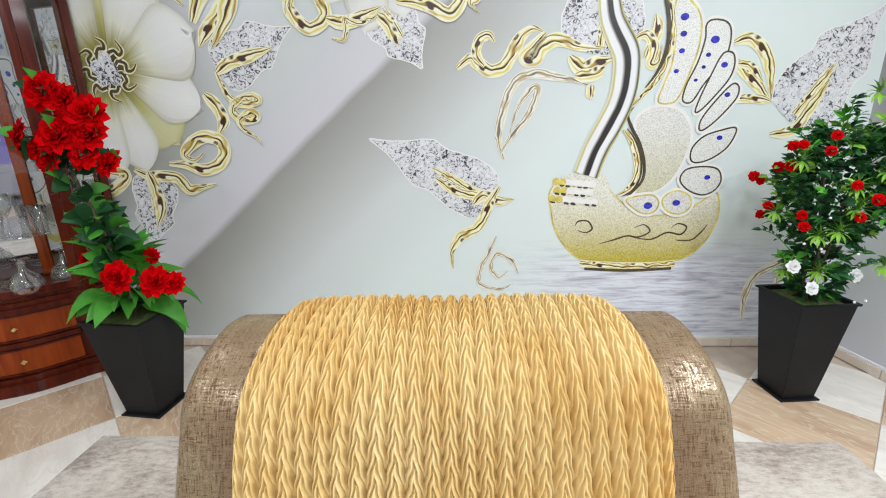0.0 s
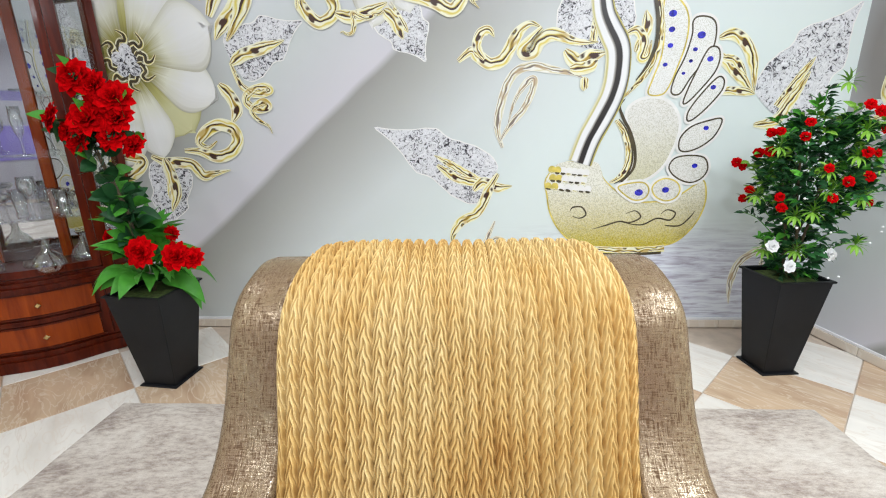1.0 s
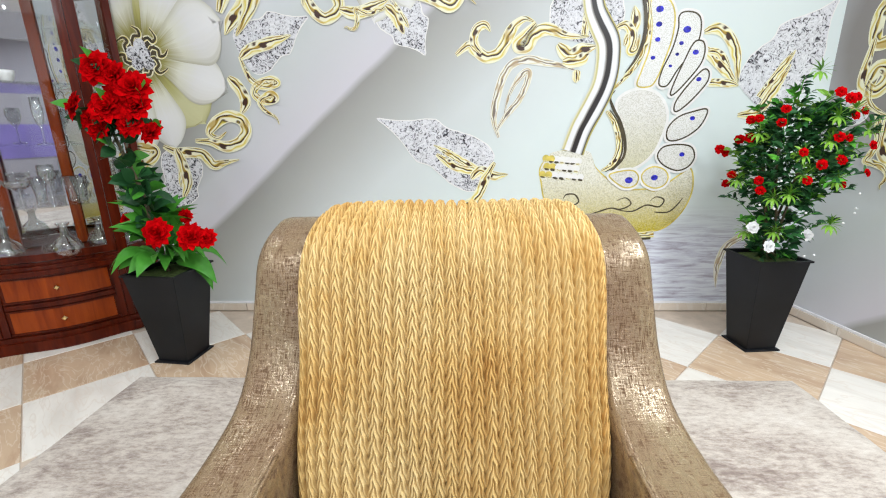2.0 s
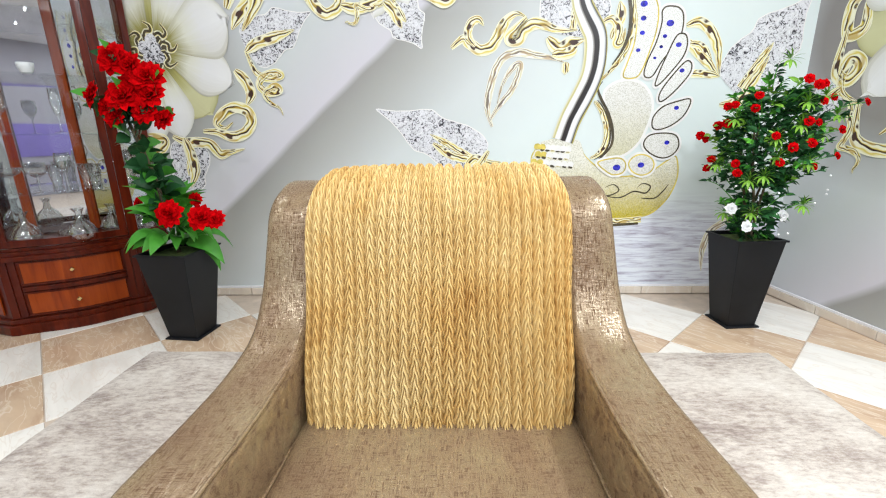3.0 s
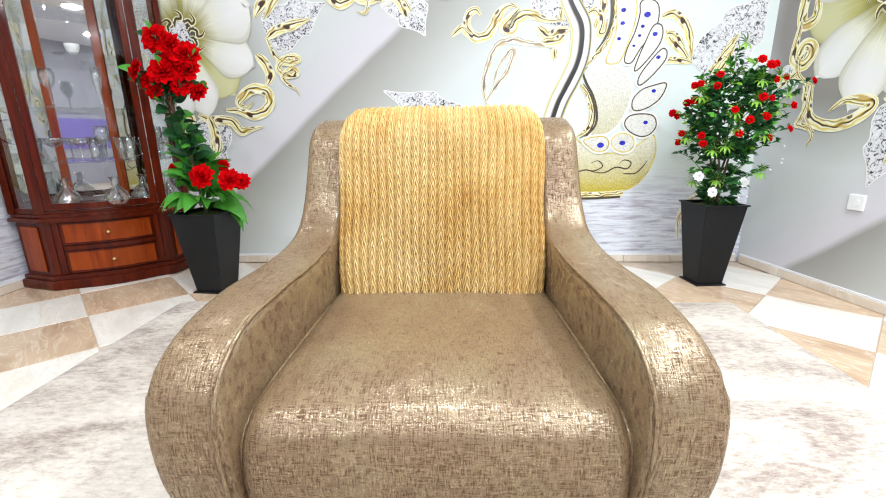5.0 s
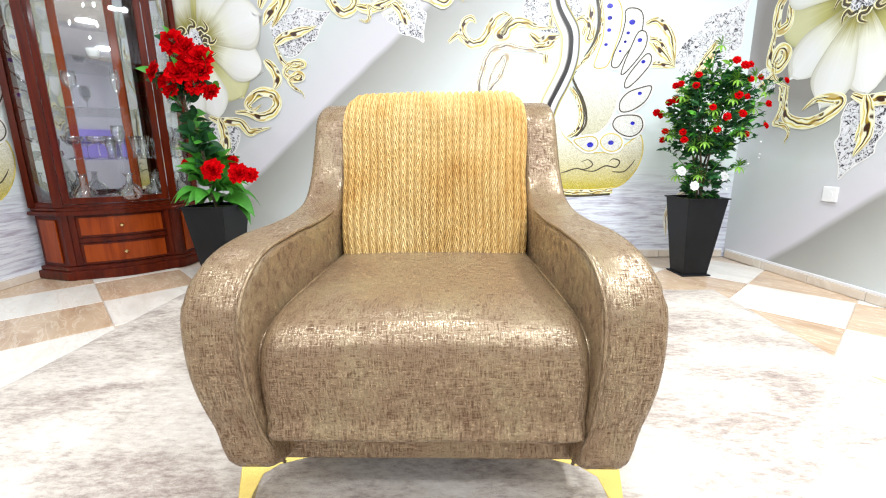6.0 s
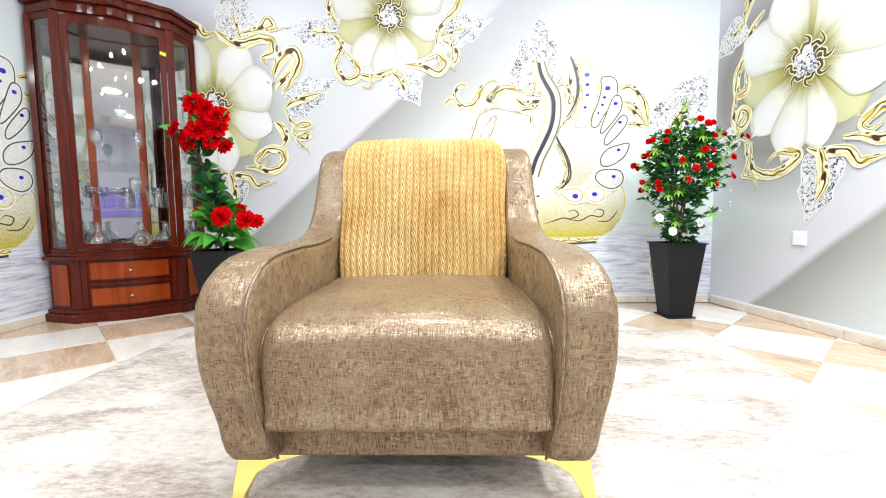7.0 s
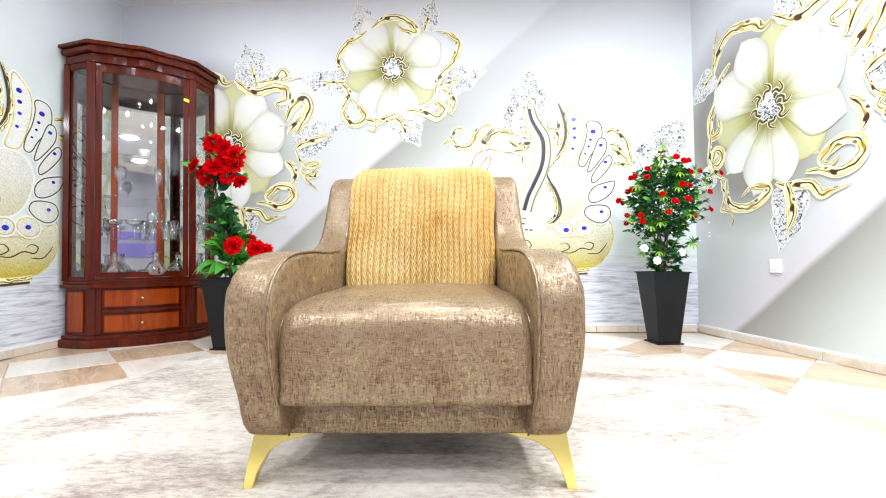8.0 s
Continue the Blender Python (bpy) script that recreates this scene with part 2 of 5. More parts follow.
M_PAPER = mat_wallpaper()
M_PAINT = mat_plain("white_paint", (0.78, 0.77, 0.78), 0.6, 0, 0.03, 5)
M_CEIL = mat_plain("ceiling_paint", (0.8, 0.8, 0.82), 0.7, 0, 0.03, 4)
M_BACK = mat_plain("showroom_paint", (0.38, 0.36, 0.40), 0.7, 0, 0.06, 2)
M_PETAL = mat_petal("petal_print", (0.72, 0.72, 0.71), (0.68, 0.68, 0.57), (0.30, 0.27, 0.07))
M_PETAL_BACK = mat_petal("petal_print_olive", (0.54, 0.53, 0.30), (0.40, 0.375, 0.13), (0.20, 0.18, 0.03))
M_CRYSTAL = mat_crystal()
M_GOLD = mat_ribbon("gold_curl_print", (0.045, 0.014, 0.006), (0.68, 0.55, 0.055), (0.83, 0.81, 0.60), 1.25, 2.4)
M_GOLD_PALE = mat_ribbon("faded_curl_print", (0.20, 0.16, 0.13), (0.66, 0.60, 0.34), (0.80, 0.79, 0.72), 0.9, 2.0)
M_STEEL = mat_neck()
M_INK = mat_plain("dark_outline_print", (0.06, 0.045, 0.02), 0.4, 0, 0.5, 30)
M_GILT = mat_plain("yellow_outline_print", (0.62, 0.50, 0.10), 0.4, 0, 0.4, 20)
M_PEARL = mat_plain("white_outline_print", (0.80, 0.79, 0.76), 0.4, 0, 0.05, 20)
M_BOWL = mat_glitter("gold_glitter_print", (0.50, 0.40, 0.004), (0.78, 0.77, 0.68), 0.46, 0.80)
M_WING = mat_glitter("pale_glitter_print", (0.50, 0.46, 0.15), (0.76, 0.75, 0.71), 0.62, 1.12)
M_FEATHER = mat_glitter("silver_glitter_print", (0.72, 0.71, 0.66), (0.82, 0.82, 0.80), 0.7, 1.3)
M_JEWEL = mat_plain("blue_jewel_print", (0.03, 0.03, 0.45), 0.2, 0, 0.8, 60)
M_CREAM = mat_tile("cream_marble_tile", (0.68, 0.62, 0.55), (0.79, 0.745, 0.68), (0.72, 0.63, 0.54))
M_BEIGE = mat_tile("beige_marble_tile", (0.42, 0.265, 0.165), (0.58, 0.42, 0.285), (0.74, 0.62, 0.48))
M_SKIRT = mat_tile("pale_marble_skirting", (0.50, 0.40, 0.31), (0.66, 0.57, 0.47), (0.74, 0.68, 0.60))
M_GROUT = mat_plain("grout", (0.55, 0.45, 0.36), 0.8)
M_WOOD = mat_wood("mahogany", (0.040, 0.0035, 0.0012), (0.115, 0.013, 0.0025))
M_WOOD_LIGHT = mat_wood("cherry_veneer", (0.18, 0.023, 0.003), (0.34, 0.058, 0.006))
M_BRASS = mat_plain("brass", (0.75, 0.56, 0.25), 0.25, 1.0)
M_GLASS = mat_pane("cabinet_glass")
M_CRYSTALWARE = mat_pane("glassware", (0.96, 0.975, 0.98), 0.85, 0.14)
M_MIRROR = Nodes("mirror", 0.02, 1.0).set("Base Color", (0.55, 0.55, 0.57, 1)).m
M_CLOTH = mat_upholstery()
M_LINING = mat_plain("black_lining", (0.02, 0.02, 0.022), 0.9, 0, 0.2, 30)
M_VELVET = mat_velvet()
M_RUG = mat_rug()
M_LEG = mat_plain("polished_gold", (0.95, 0.80, 0.26), 0.16, 1.0, 0.05)
M_POT = mat_plain("black_plastic", (0.006, 0.0065, 0.008), 0.5, 0, 0.4, 6, 0.1, 0.25)
M_SOIL = mat_plain("moss", (0.09, 0.13, 0.03), 0.9, 0, 0.5, 60, 0.6)
M_LEAF = mat_leaf("green_leaf", (0.03, 0.17, 0.018), (0.12, 0.42, 0.05))
M_LEAF_DARK = mat_leaf("dark_leaf", (0.010, 0.045, 0.016), (0.035, 0.135, 0.04))
M_LEAF_LIME = mat_leaf("lime_leaf", (0.08, 0.24, 0.02), (0.22, 0.42, 0.05))
M_ROSE = mat_leaf("red_petal", (0.26, 0.0, 0.001), (0.60, 0.001, 0.003), 0.7, 0.02)
M_WHITE = mat_leaf("white_petal", (0.7, 0.7, 0.68), (0.8, 0.8, 0.8), 0.6)
M_STEM = mat_plain("bark", (0.10, 0.075, 0.04), 0.8, 0, 0.4, 40, 0.4)
M_PLASTIC = mat_plain("white_plastic", (0.80, 0.80, 0.80), 0.35, 0, 0.02)
M_STICKER = mat_plain("yellow_paper", (0.75, 0.75, 0.05), 0.6, 0, 0.04)
M_LAMP = mat_emit("lamp_glow", (1.0, 0.98, 0.95), 14.0)
M_VIOLET = mat_plain("violet_paint", (0.22, 0.17, 0.48), 0.6, 0, 0.1, 3)

# ---- building helpers ----


def mesh_of(name, bm, material, smooth=True):
    me = bpy.data.meshes.new(name)
    bm.to_mesh(me)
    bm.free()
    me.materials.append(material)
    for p in me.polygons:
        p.use_smooth = smooth
    return me


def part(name, bm, material, parent=None, label="", smooth=False):
    ob = new(name, mesh_of(name, bm, material, smooth))
    if parent is not None:
        ob.parent = parent
    if label:
        ob["label"] = label
    return ob


def thing(name, m, label, category, group="", kind=""):
    ob = new(name)
    ob.matrix_basis = m
    ob.empty_display_size = 0.05
    return tagged(ob, label, category, group, kind)


def box(size, at=(0, 0, 0), bevel=0.0, seg=2, bm=None, rot=None):
    out = bm or bmesh.new()
    m = Matrix.Translation(at) @ (rot or Matrix()) @ Matrix.Diagonal((*size, 1))
    r = bmesh.ops.create_cube(out, size=1, matrix=m)
    if bevel:
        edges = list({e for v in r["verts"] for e in v.link_edges})
        bmesh.ops.bevel(out, geom=edges, offset=bevel, segments=seg, profile=0.5, affect="EDGES")
    return out


def prism(outline, z0, z1, bevel=0.0, seg=2, bm=None):
    """Upright prism over a plan outline, anticlockwise."""
    out = bm or bmesh.new()
    lo = [out.verts.new((x, y, z0)) for x, y in outline]
    hi = [out.verts.new((x, y, z1)) for x, y in outline]
    n = len(outline)
    caps = [out.faces.new(lo[::-1]), out.faces.new(hi)]
    for i in range(n):
        out.faces.new((lo[i], lo[(i + 1) % n], hi[(i + 1) % n], hi[i]))
    if bevel:
        edges = list({e for f in caps for e in f.edges})
        bmesh.ops.bevel(out, geom=edges, offset=bevel, segments=seg, profile=0.5, affect="EDGES")
    return out


def lathe(profile, seg=20, at=(0, 0, 0), bm=None):
    out = bm or bmesh.new()
    rings = []
    for r, z in profile:
        rings.append([out.verts.new((at[0] + r * math.cos(2 * math.pi * i / seg), at[1] + r * math.sin(2 * math.pi * i / seg), at[2] + z)) for i in range(seg)])
    for a, b in zip(rings, rings[1:]):
        for i in range(seg):
            out.faces.new((a[i], a[(i + 1) % seg], b[(i + 1) % seg], b[i]))
    out.faces.new(rings[0][::-1])
    out.faces.new(rings[-1])
    return out


def spline(pts, per=8, closed=False):
    """Catmull-Rom through the points."""
    n = len(pts)
    out = []
    spans = n if closed else n - 1
    for i in range(spans):
        q = [Vector(pts[(i + k) % n] if closed else pts[min(max(i + k, 0), n - 1)]) for k in (-1, 0, 1, 2)]
        for j in range(per):
            t = j / per
            out.append(0.5 * (2 * q[1] + (q[2] - q[0]) * t + (2 * q[0] - 5 * q[1] + 4 * q[2] - q[3]) * t * t + (3 * q[1] - q[0] - 3 * q[2] + q[3]) * t ** 3))
    if not closed:
        out.append(Vector(pts[-1]))
    return out


def tube(pts, r0, r1, seg=6, bm=None):
    out = bm or bmesh.new()
    rings = []
    for i, p in enumerate(pts):
        d = (pts[min(i + 1, len(pts) - 1)] - pts[max(i - 1, 0)]).normalized()
        side = d.cross(Vector((0.31, 0.87, 0.2))).normalized()
        up = side.cross(d)
        r = r0 + (r1 - r0) * i / (len(pts) - 1)
        rings.append([out.verts.new(p + r * (math.cos(a) * side + math.sin(a) * up)) for a in (2 * math.pi * k / seg for k in range(seg))])
    for a, b in zip(rings, rings[1:]):
        for i in range(seg):
            out.faces.new((a[i], a[(i + 1) % seg], b[(i + 1) % seg], b[i]))
    out.faces.new(rings[0][::-1])
    out.faces.new(rings[-1])
    return out


# ---- the room ----
CORNER_R, CORNER_L, BACK_Y = 1.93, -2.43, 2.05
SLANT = 9.0
FAR_Y = -4.6
LEFT_M = pose(CORNER_L, BACK_Y, 0, 0, 0, 90) @ pose(-1.84, 0, 0)
RIGHT_M = pose(CORNER_R, BACK_Y, 0, 0, 0, -90 + SLANT) @ pose(2.22, 0, 0)
BACK_M = pose(0, BACK_Y, 0)


def wall(name, m, u0, u1, material, label):
    ob = part(name, box((u1 - u0, 0.12, CEILING), ((u0 + u1) / 2, 0.06, CEILING / 2)), material)
    ob.matrix_basis = m
    return tagged(ob, label, "wall", "", "structure")


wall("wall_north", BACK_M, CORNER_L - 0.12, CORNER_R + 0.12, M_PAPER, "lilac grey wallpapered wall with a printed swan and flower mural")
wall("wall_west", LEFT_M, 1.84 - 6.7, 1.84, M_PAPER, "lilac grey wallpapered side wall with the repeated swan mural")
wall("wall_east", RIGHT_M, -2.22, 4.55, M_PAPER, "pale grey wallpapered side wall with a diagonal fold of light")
wall("wall_south", pose(0, FAR_Y, 0, 0, 0, 180), -3.2, 2.6, M_BACK, "plain painted showroom wall")
tagged(part("wall_panel", box((5.4, 0.02, 0.55), (-0.3, FAR_Y + 0.011, 0.95)), M_VIOLET), "violet painted band on the far showroom wall", "wall", "", "structure")
tagged(part("ceiling", box((6.2, 7.0, 0.1), (0.3, -1.2, CEILING + 0.05)), M_CEIL), "smooth white painted ceiling", "ceiling", "", "structure")


def downlight(x, y):
    ob = thing("ceiling_light", pose(x, y, CEILING), "round white recessed ceiling downlight, switched on", "light", "ceiling downlights")
    part("trim_ring", lathe([(0.10, -0.012), (0.115, -0.006), (0.115, -0.0005)], 24), M_PLASTIC, ob)
    part("lens", lathe([(0.055, -0.016), (0.06, -0.0125)], 20), M_LAMP, ob, "glowing frosted lens")


for lx, ly, power in LIGHTS:
    downlight(lx, ly)


def skirting(name, m, u0, u1):
    ob = thing(name, m, "beige marble tile skirting along the wall", "skirting", "", "structure")
    u = u0
    while u < u1:
        w = min(0.30, u1 - u)
        part("tile", box((w - 0.003, 0.012, 0.045), (u + w / 2, -0.006, 0.0235), 0.002, 1), M_SKIRT, ob)
        u += 0.30
    part("cap_bead", box((u1 - u0, 0.008, 0.012), ((u0 + u1) / 2, -0.004, 0.053)), M_PAINT, ob, "white paint line")
    return ob


skirting("baseboard", BACK_M, CORNER_L + 0.02, CORNER_R - 0.02)
skirting("baseboard", LEFT_M, 1.84 - 3.2, 1.82)
skirting("baseboard", RIGHT_M, -2.20, 1.05)

# floor: grout bed below, marble tiles set diagonally
tagged(part("floor", box((6.2, 7.0, 0.1), (0.3, -1.2, -0.0545)), M_GROUT), "diagonal chequered cream and beige marble floor", "floor", "", "structure")
FLOOR = bpy.data.objects["floor"]
STEP = 0.436


def floor_tiles():
    bm = box((STEP - 0.004, STEP - 0.004, 0.008), (0, 0, 0), 0.0012, 1)
    cream = mesh_of("tile", bm, M_CREAM, False)
    beige = cream.copy()
    beige.materials[0] = M_BEIGE
    # lattice point where four tiles meet
    ox, oy = -1.690, 1.118
    c, s = math.cos(math.radians(-45)), math.sin(math.radians(-45))
    for i in range(-16, 17):
        for j in range(-16, 17):
            a, b = (i + 0.5) * STEP, (j + 0.5) * STEP
            x, y = ox + c * a - s * b, oy + s * a + c * b
            if not (-2.35 < x < 2.5 and -2.6 < y < 2.0):
                continue
            if -1.1 < x < 1.2 and y < 1.0:
                continue
            ob = new("tile", cream if (i + j) % 2 == 0 else beige)
            ob.parent = FLOOR
            ob.matrix_basis = pose(x, y, -0.004, 0, 0, -45)


# rug
RUG = (-1.345, 1.455, -2.6, 1.315)


def rug():
    x0, x1, y0, y1 = RUG
    bm = bmesh.new()
    nx, ny = 60, 84
    grid = [[None] * (ny + 1) for _ in range(nx + 1)]
    for i in range(nx + 1):
        for j in range(ny + 1):
            x, y = x0 + (x1 - x0) * i / nx, y0 + (y1 - y0) * j / ny
            edge = min(i, nx - i, j, ny - j)
            wob = 0.004 * noise.noise((x * 9, y * 9, 0.3))
            grid[i][j] = bm.verts.new((x + (wob if i in (0, nx) else 0), y + (wob if j in (0, ny) else 0), 0.011 + 0.0015 * noise.noise((x * 14, y * 14, 2)) if edge else 0.001))
    for i in range(nx):
        for j in range(ny):
            bm.faces.new((grid[i][j], grid[i + 1][j], grid[i + 1][j + 1], grid[i][j + 1]))
    return tagged(part("rug", bm, M_RUG, None, "", True), "worn cream and taupe patterned area rug on the tiles", "rug")


rug()

# ---- armchair ----
CHAIR_M = pose(0.065, 0, 0, 0, 0, 0.8)


def swept(profile, inner, outer, per=5, bevel=0.022, seg=3):
    """A side profile (y, z) swept across x from inner(y, z) to outer(y, z), with rounded edges."""
    pts = spline([(y, z) for y, z in profile], per, True)
    bm = bmesh.new()
    a = [bm.verts.new((inner(p.x, p.y), p.x, p.y)) for p in pts]
    b = [bm.verts.new((outer(p.x, p.y), p.x, p.y)) for p in pts]
    n = len(pts)
    fa, fb = bm.faces.new(a), bm.faces.new(b[::-1])
    for i in range(n):
        bm.faces.new((a[i], b[i], b[(i + 1) % n], a[(i + 1) % n]))
    bmesh.ops.recalc_face_normals(bm, faces=bm.faces)
    rim = [e for f in (fa, fb) for e in f.edges]
    bmesh.ops.bevel(bm, geom=rim, offset=bevel, segments=seg, profile=0.5, affect="EDGES")
    bmesh.ops.triangulate(bm, faces=[f for f in bm.faces if len(f.verts) > 4])
    return bm


ARM = [(-0.175, 0.135), (-0.230, 0.25), (-0.262, 0.38), (-0.254, 0.485), (-0.188, 0.550), (-0.07, 0.569), (0.08, 0.570), (0.2, 0.578), (0.29, 0.605),
       (0.345, 0.67), (0.378, 0.76), (0.402, 0.822), (0.455, 0.856), (0.54, 0.868), (0.60, 0.825), (0.62, 0.60), (0.61, 0.30), (0.59, 0.135), (0.2, 0.133)]


def inner_x(y, z):
    """Half the gap between the arms: widest at the front, narrowing towards the back."""
    return float(np.interp(y, (-0.25, -0.12, 0.0, 0.25), (0.285, 0.267, 0.259, 0.252)))


def outer_x(y, z):
    t = min(1, max(0, (y + 0.05) / 0.35))
    front = 0.362 + 0.032 * math.sin(0.5 * math.pi * min(1, max(0, (z - 0.12) / 0.26))) - 0.014 * min(1, max(0, (z - 0.50) / 0.06))
    back = min(0.372, 0.346 + max(0.0, 0.86 - z) * 0.065) - max(0.0, 0.35 - z) * 0.05
    return front * (1 - t) + back * t


def piping(pts, r, parent):
    return part("piping", tube(pts, r, r, 6), M_CLOTH, parent, "", True)


def armchair():
    ob = thing("armchair", CHAIR_M, "brown metallic woven armchair with splayed gold legs on the rug", "armchair")
    for side in (-1, 1):
        arm = part("armrest", swept(ARM, lambda y, z: side * inner_x(y, z), lambda y, z: side * outer_x(y, z), 5, 0.017, 3), M_CLOTH, ob, "", True)
        line = spline([(side * inner_x(y, z), y, z) for y, z in [(-0.175, 0.14), (-0.235, 0.25), (-0.266, 0.38), (-0.258, 0.487), (-0.188, 0.554), (-0.07, 0.573), (0.08, 0.574), (0.2, 0.582)]], 6)
        piping([p + Vector((side * 0.005, 0, -0.004)) for p in line], 0.0035, arm)
    # seat cushion with a full rounded front
    bm = bmesh.new()
    prof = spline([(-0.207, 0.213), (-0.232, 0.27), (-0.243, 0.36), (-0.227, 0.418), (-0.16, 0.450), (0.05, 0.460), (0.30, 0.452), (0.36, 0.33), (0.33, 0.215), (0.05, 0.21)], 6, True)
    nx = 40
    rows = []
    for i in range(nx + 1):
        s = math.sin(0.5 * math.pi * (-1 + 2 * i / nx))
        crown = (1 - abs(s) ** 26) ** 0.5 if abs(s) < 1 else 0.0
        row = []
        for p in prof:
            half = inner_x(p.x, 0.4) + 0.004 - 0.008 * min(1, max(0, (p.y - 0.22) / 0.2))
            z = 0.213 + (p.y - 0.213) * (0.94 + 0.06 * crown) + 0.006 * (1 - s * s) * (1 if p.y > 0.4 else 0)
            y = p.x + (0.018 * (1 - crown) if p.x < 0 else 0)
            row.append(bm.verts.new((s * half, y, z + 0.002 * noise.noise((s * 4, p.x * 9, p.y * 9)))))
        rows.append(row)
    n = len(prof)
    for a, b in zip(rows, rows[1:]):
        for i in range(n):
            bm.faces.new((a[i], a[(i + 1) % n], b[(i + 1) % n], b[i]))
    bm.faces.new(rows[0][::-1])
    bm.faces.new(rows[-1])
    bmesh.ops.recalc_face_normals(bm, faces=bm.faces)
    seat = part("seat", bm, M_CLOTH, ob, "", True)
    for side in (-1, 1):
        line = spline([(side * (inner_x(y, z) - 0.001), y, z) for y, z in ((-0.195, 0.214), (-0.222, 0.30), (-0.228, 0.375), (-0.202, 0.417), (-0.12, 0.441), (0.05, 0.449), (0.25, 0.444))], 6)
        piping(line, 0.0035, seat)
    part("front_rail", box((0.584, 0.06, 0.085), (0, -0.132, 0.174), 0.008, 2), M_CLOTH, ob, "", True)
    # unseen underside, made black to deepen the shade under the chair
    part("underside", box((0.56, 0.66, 0.03), (0, 0.22, 0.147), 0.006, 1), M_LINING, ob, "assumed black cloth underside that cuts bounce light")
    # back frame between the wings
    bm = swept([(0.27, 0.40), (0.33, 0.60), (0.40, 0.79), (0.455, 0.852), (0.53, 0.855), (0.59, 0.80), (0.61, 0.55), (0.60, 0.145), (0.40, 0.145), (0.33, 0.25)], lambda y, z: -0.255, lambda y, z: 0.255, 5, 0.012, 2)
    part("backrest", bm, M_CLOTH, ob, "", True)
    # four splayed gold legs
    for sx in (-1, 1):
        for yy in (-0.12, 0.53):
            part("leg", gold_leg(sx, yy), M_LEG, ob, "polished gold metal leg")
    return ob


def gold_leg(sx, yy):
    """Bracket leg: a flat plate along the frame that sweeps down into a tapered, splayed foot."""
    bm = bmesh.new()
    prof = [(0.375, 0.133), (0.385, 0.06), (0.392, 0.0), (0.372, 0.0), (0.358, 0.05), (0.335, 0.092), (0.30, 0.112), (0.235, 0.128), (0.235, 0.133)]
    fwd = -1 if yy < 0 else 1
    a = [bm.verts.new((sx * x, yy + fwd * (0.030 + 0.028 * (0.133 - z) / 0.133), z)) for x, z in prof]
    b = [bm.verts.new((sx * x, yy + fwd * (-0.020 + 0.052 * (0.133 - z) / 0.133), z)) for x, z in prof]
    n = len(prof)
    bm.faces.new(a)
    bm.faces.new(b[::-1])
    for i in range(n):
        bm.faces.new((a[i], b[i], b[(i + 1) % n], a[(i + 1) % n]))
    bmesh.ops.recalc_face_normals(bm, faces=bm.faces)
    bmesh.ops.bevel(bm, geom=list(bm.edges), offset=0.0015, segments=1, affect="EDGES")
    return bm


def throw():
    """Cable-knit velvet throw: real ridges of plaited strands over the chair's back."""
    path = spline([(0.222, 0.45), (0.245, 0.52), (0.29, 0.64), (0.345, 0.75), (0.392, 0.828), (0.445, 0.858), (0.51, 0.867), (0.575, 0.852), (0.618, 0.80), (0.632, 0.70), (0.635, 0.50)], 40)
    lengths = [0.0]
    for a, b in zip(path, path[1:]):
        lengths.append(lengths[-1] + (b - a).length)
    total = lengths[-1]
    cols, per, nv = 25, 30, 520
    nu = cols * per
    pitch = 0.0235
    run = np.linspace(0, total, nv + 1)
    ys = np.interp(run, lengths, [p.x for p in path])
    zs = np.interp(run, lengths, [p.y for p in path])
    ty, tz = np.gradient(ys), np.gradient(zs)
    ln = np.hypot(ty, tz)
    ny, nz = -tz / ln, ty / ln
    # across the cloth; the outermost rows roll under the edge
    across = np.concatenate([[-1.0], np.linspace(-1, 1, nu + 1), [1.0]])[None, :]
    under = np.zeros((1, nu + 3))
    under[0, 0] = under[0, -1] = 0.018
    d = run[:, None]
    # the ribs wander a little along their length
    pos = (across + 1) * 0.5 * cols + 0.06 * np.sin(d * 17 + across * 9) + 0.035 * np.sin(2 * np.pi * d / pitch + 2.5 * np.sin(across * 11 + d * 5))
    c = np.abs((pos % 1.0) * 2 - 1)
    half = 0.246 + 0.016 * np.minimum(1, d / 0.4) + 0.003 * np.sin(d * 21)
    x = across * half
    ph = d / pitch + 1.85 * c + 0.28 * np.sin(across * 11 + d * 5) + 0.10 * np.sin(across * 37)
    strand = np.abs(np.sin(np.pi * ph)) ** 0.75
    calm = 0.5 + 0.5 * np.sin(x * 9 + 1.2 + 1.3 * np.sin(d * 5))
    h = 0.0142 * (1 - c ** 3) + 0.0110 * strand * (0.70 + 0.30 * calm)
    h = h - 0.007 + 0.0025 * np.sin(x * 17 + 2 * np.sin(d * 9)) * np.sin(d * 13 + x * 8)
    k = (1 - np.abs(across) ** 18) * 0.020 + h - 0.016 * np.abs(across) ** 14 - under
    vy = ys[:, None] + ny[:, None] * k
    vz = zs[:, None] + nz[:, None] * k
    verts = np.stack([x + 0 * vy, vy, vz], -1).reshape(-1, 3).tolist()
    w = nu + 3
    a = (np.arange(nv)[:, None] * w + np.arange(w - 1)[None, :]).reshape(-1)
    faces = np.stack([a, a + 1, a + w + 1, a + w], -1).tolist()
    me = bpy.data.meshes.new("throw_blanket")
    me.from_pydata(verts, [], faces)
    me.materials.append(M_VELVET)
    for p in me.polygons:
        p.use_smooth = True
    ob = new("throw_blanket", me)
    ob.matrix_basis = CHAIR_M
    return tagged(ob, "gold cable-knit velvet throw draped over the armchair back", "throw")


armchair()
throw()

# ---- planters ----


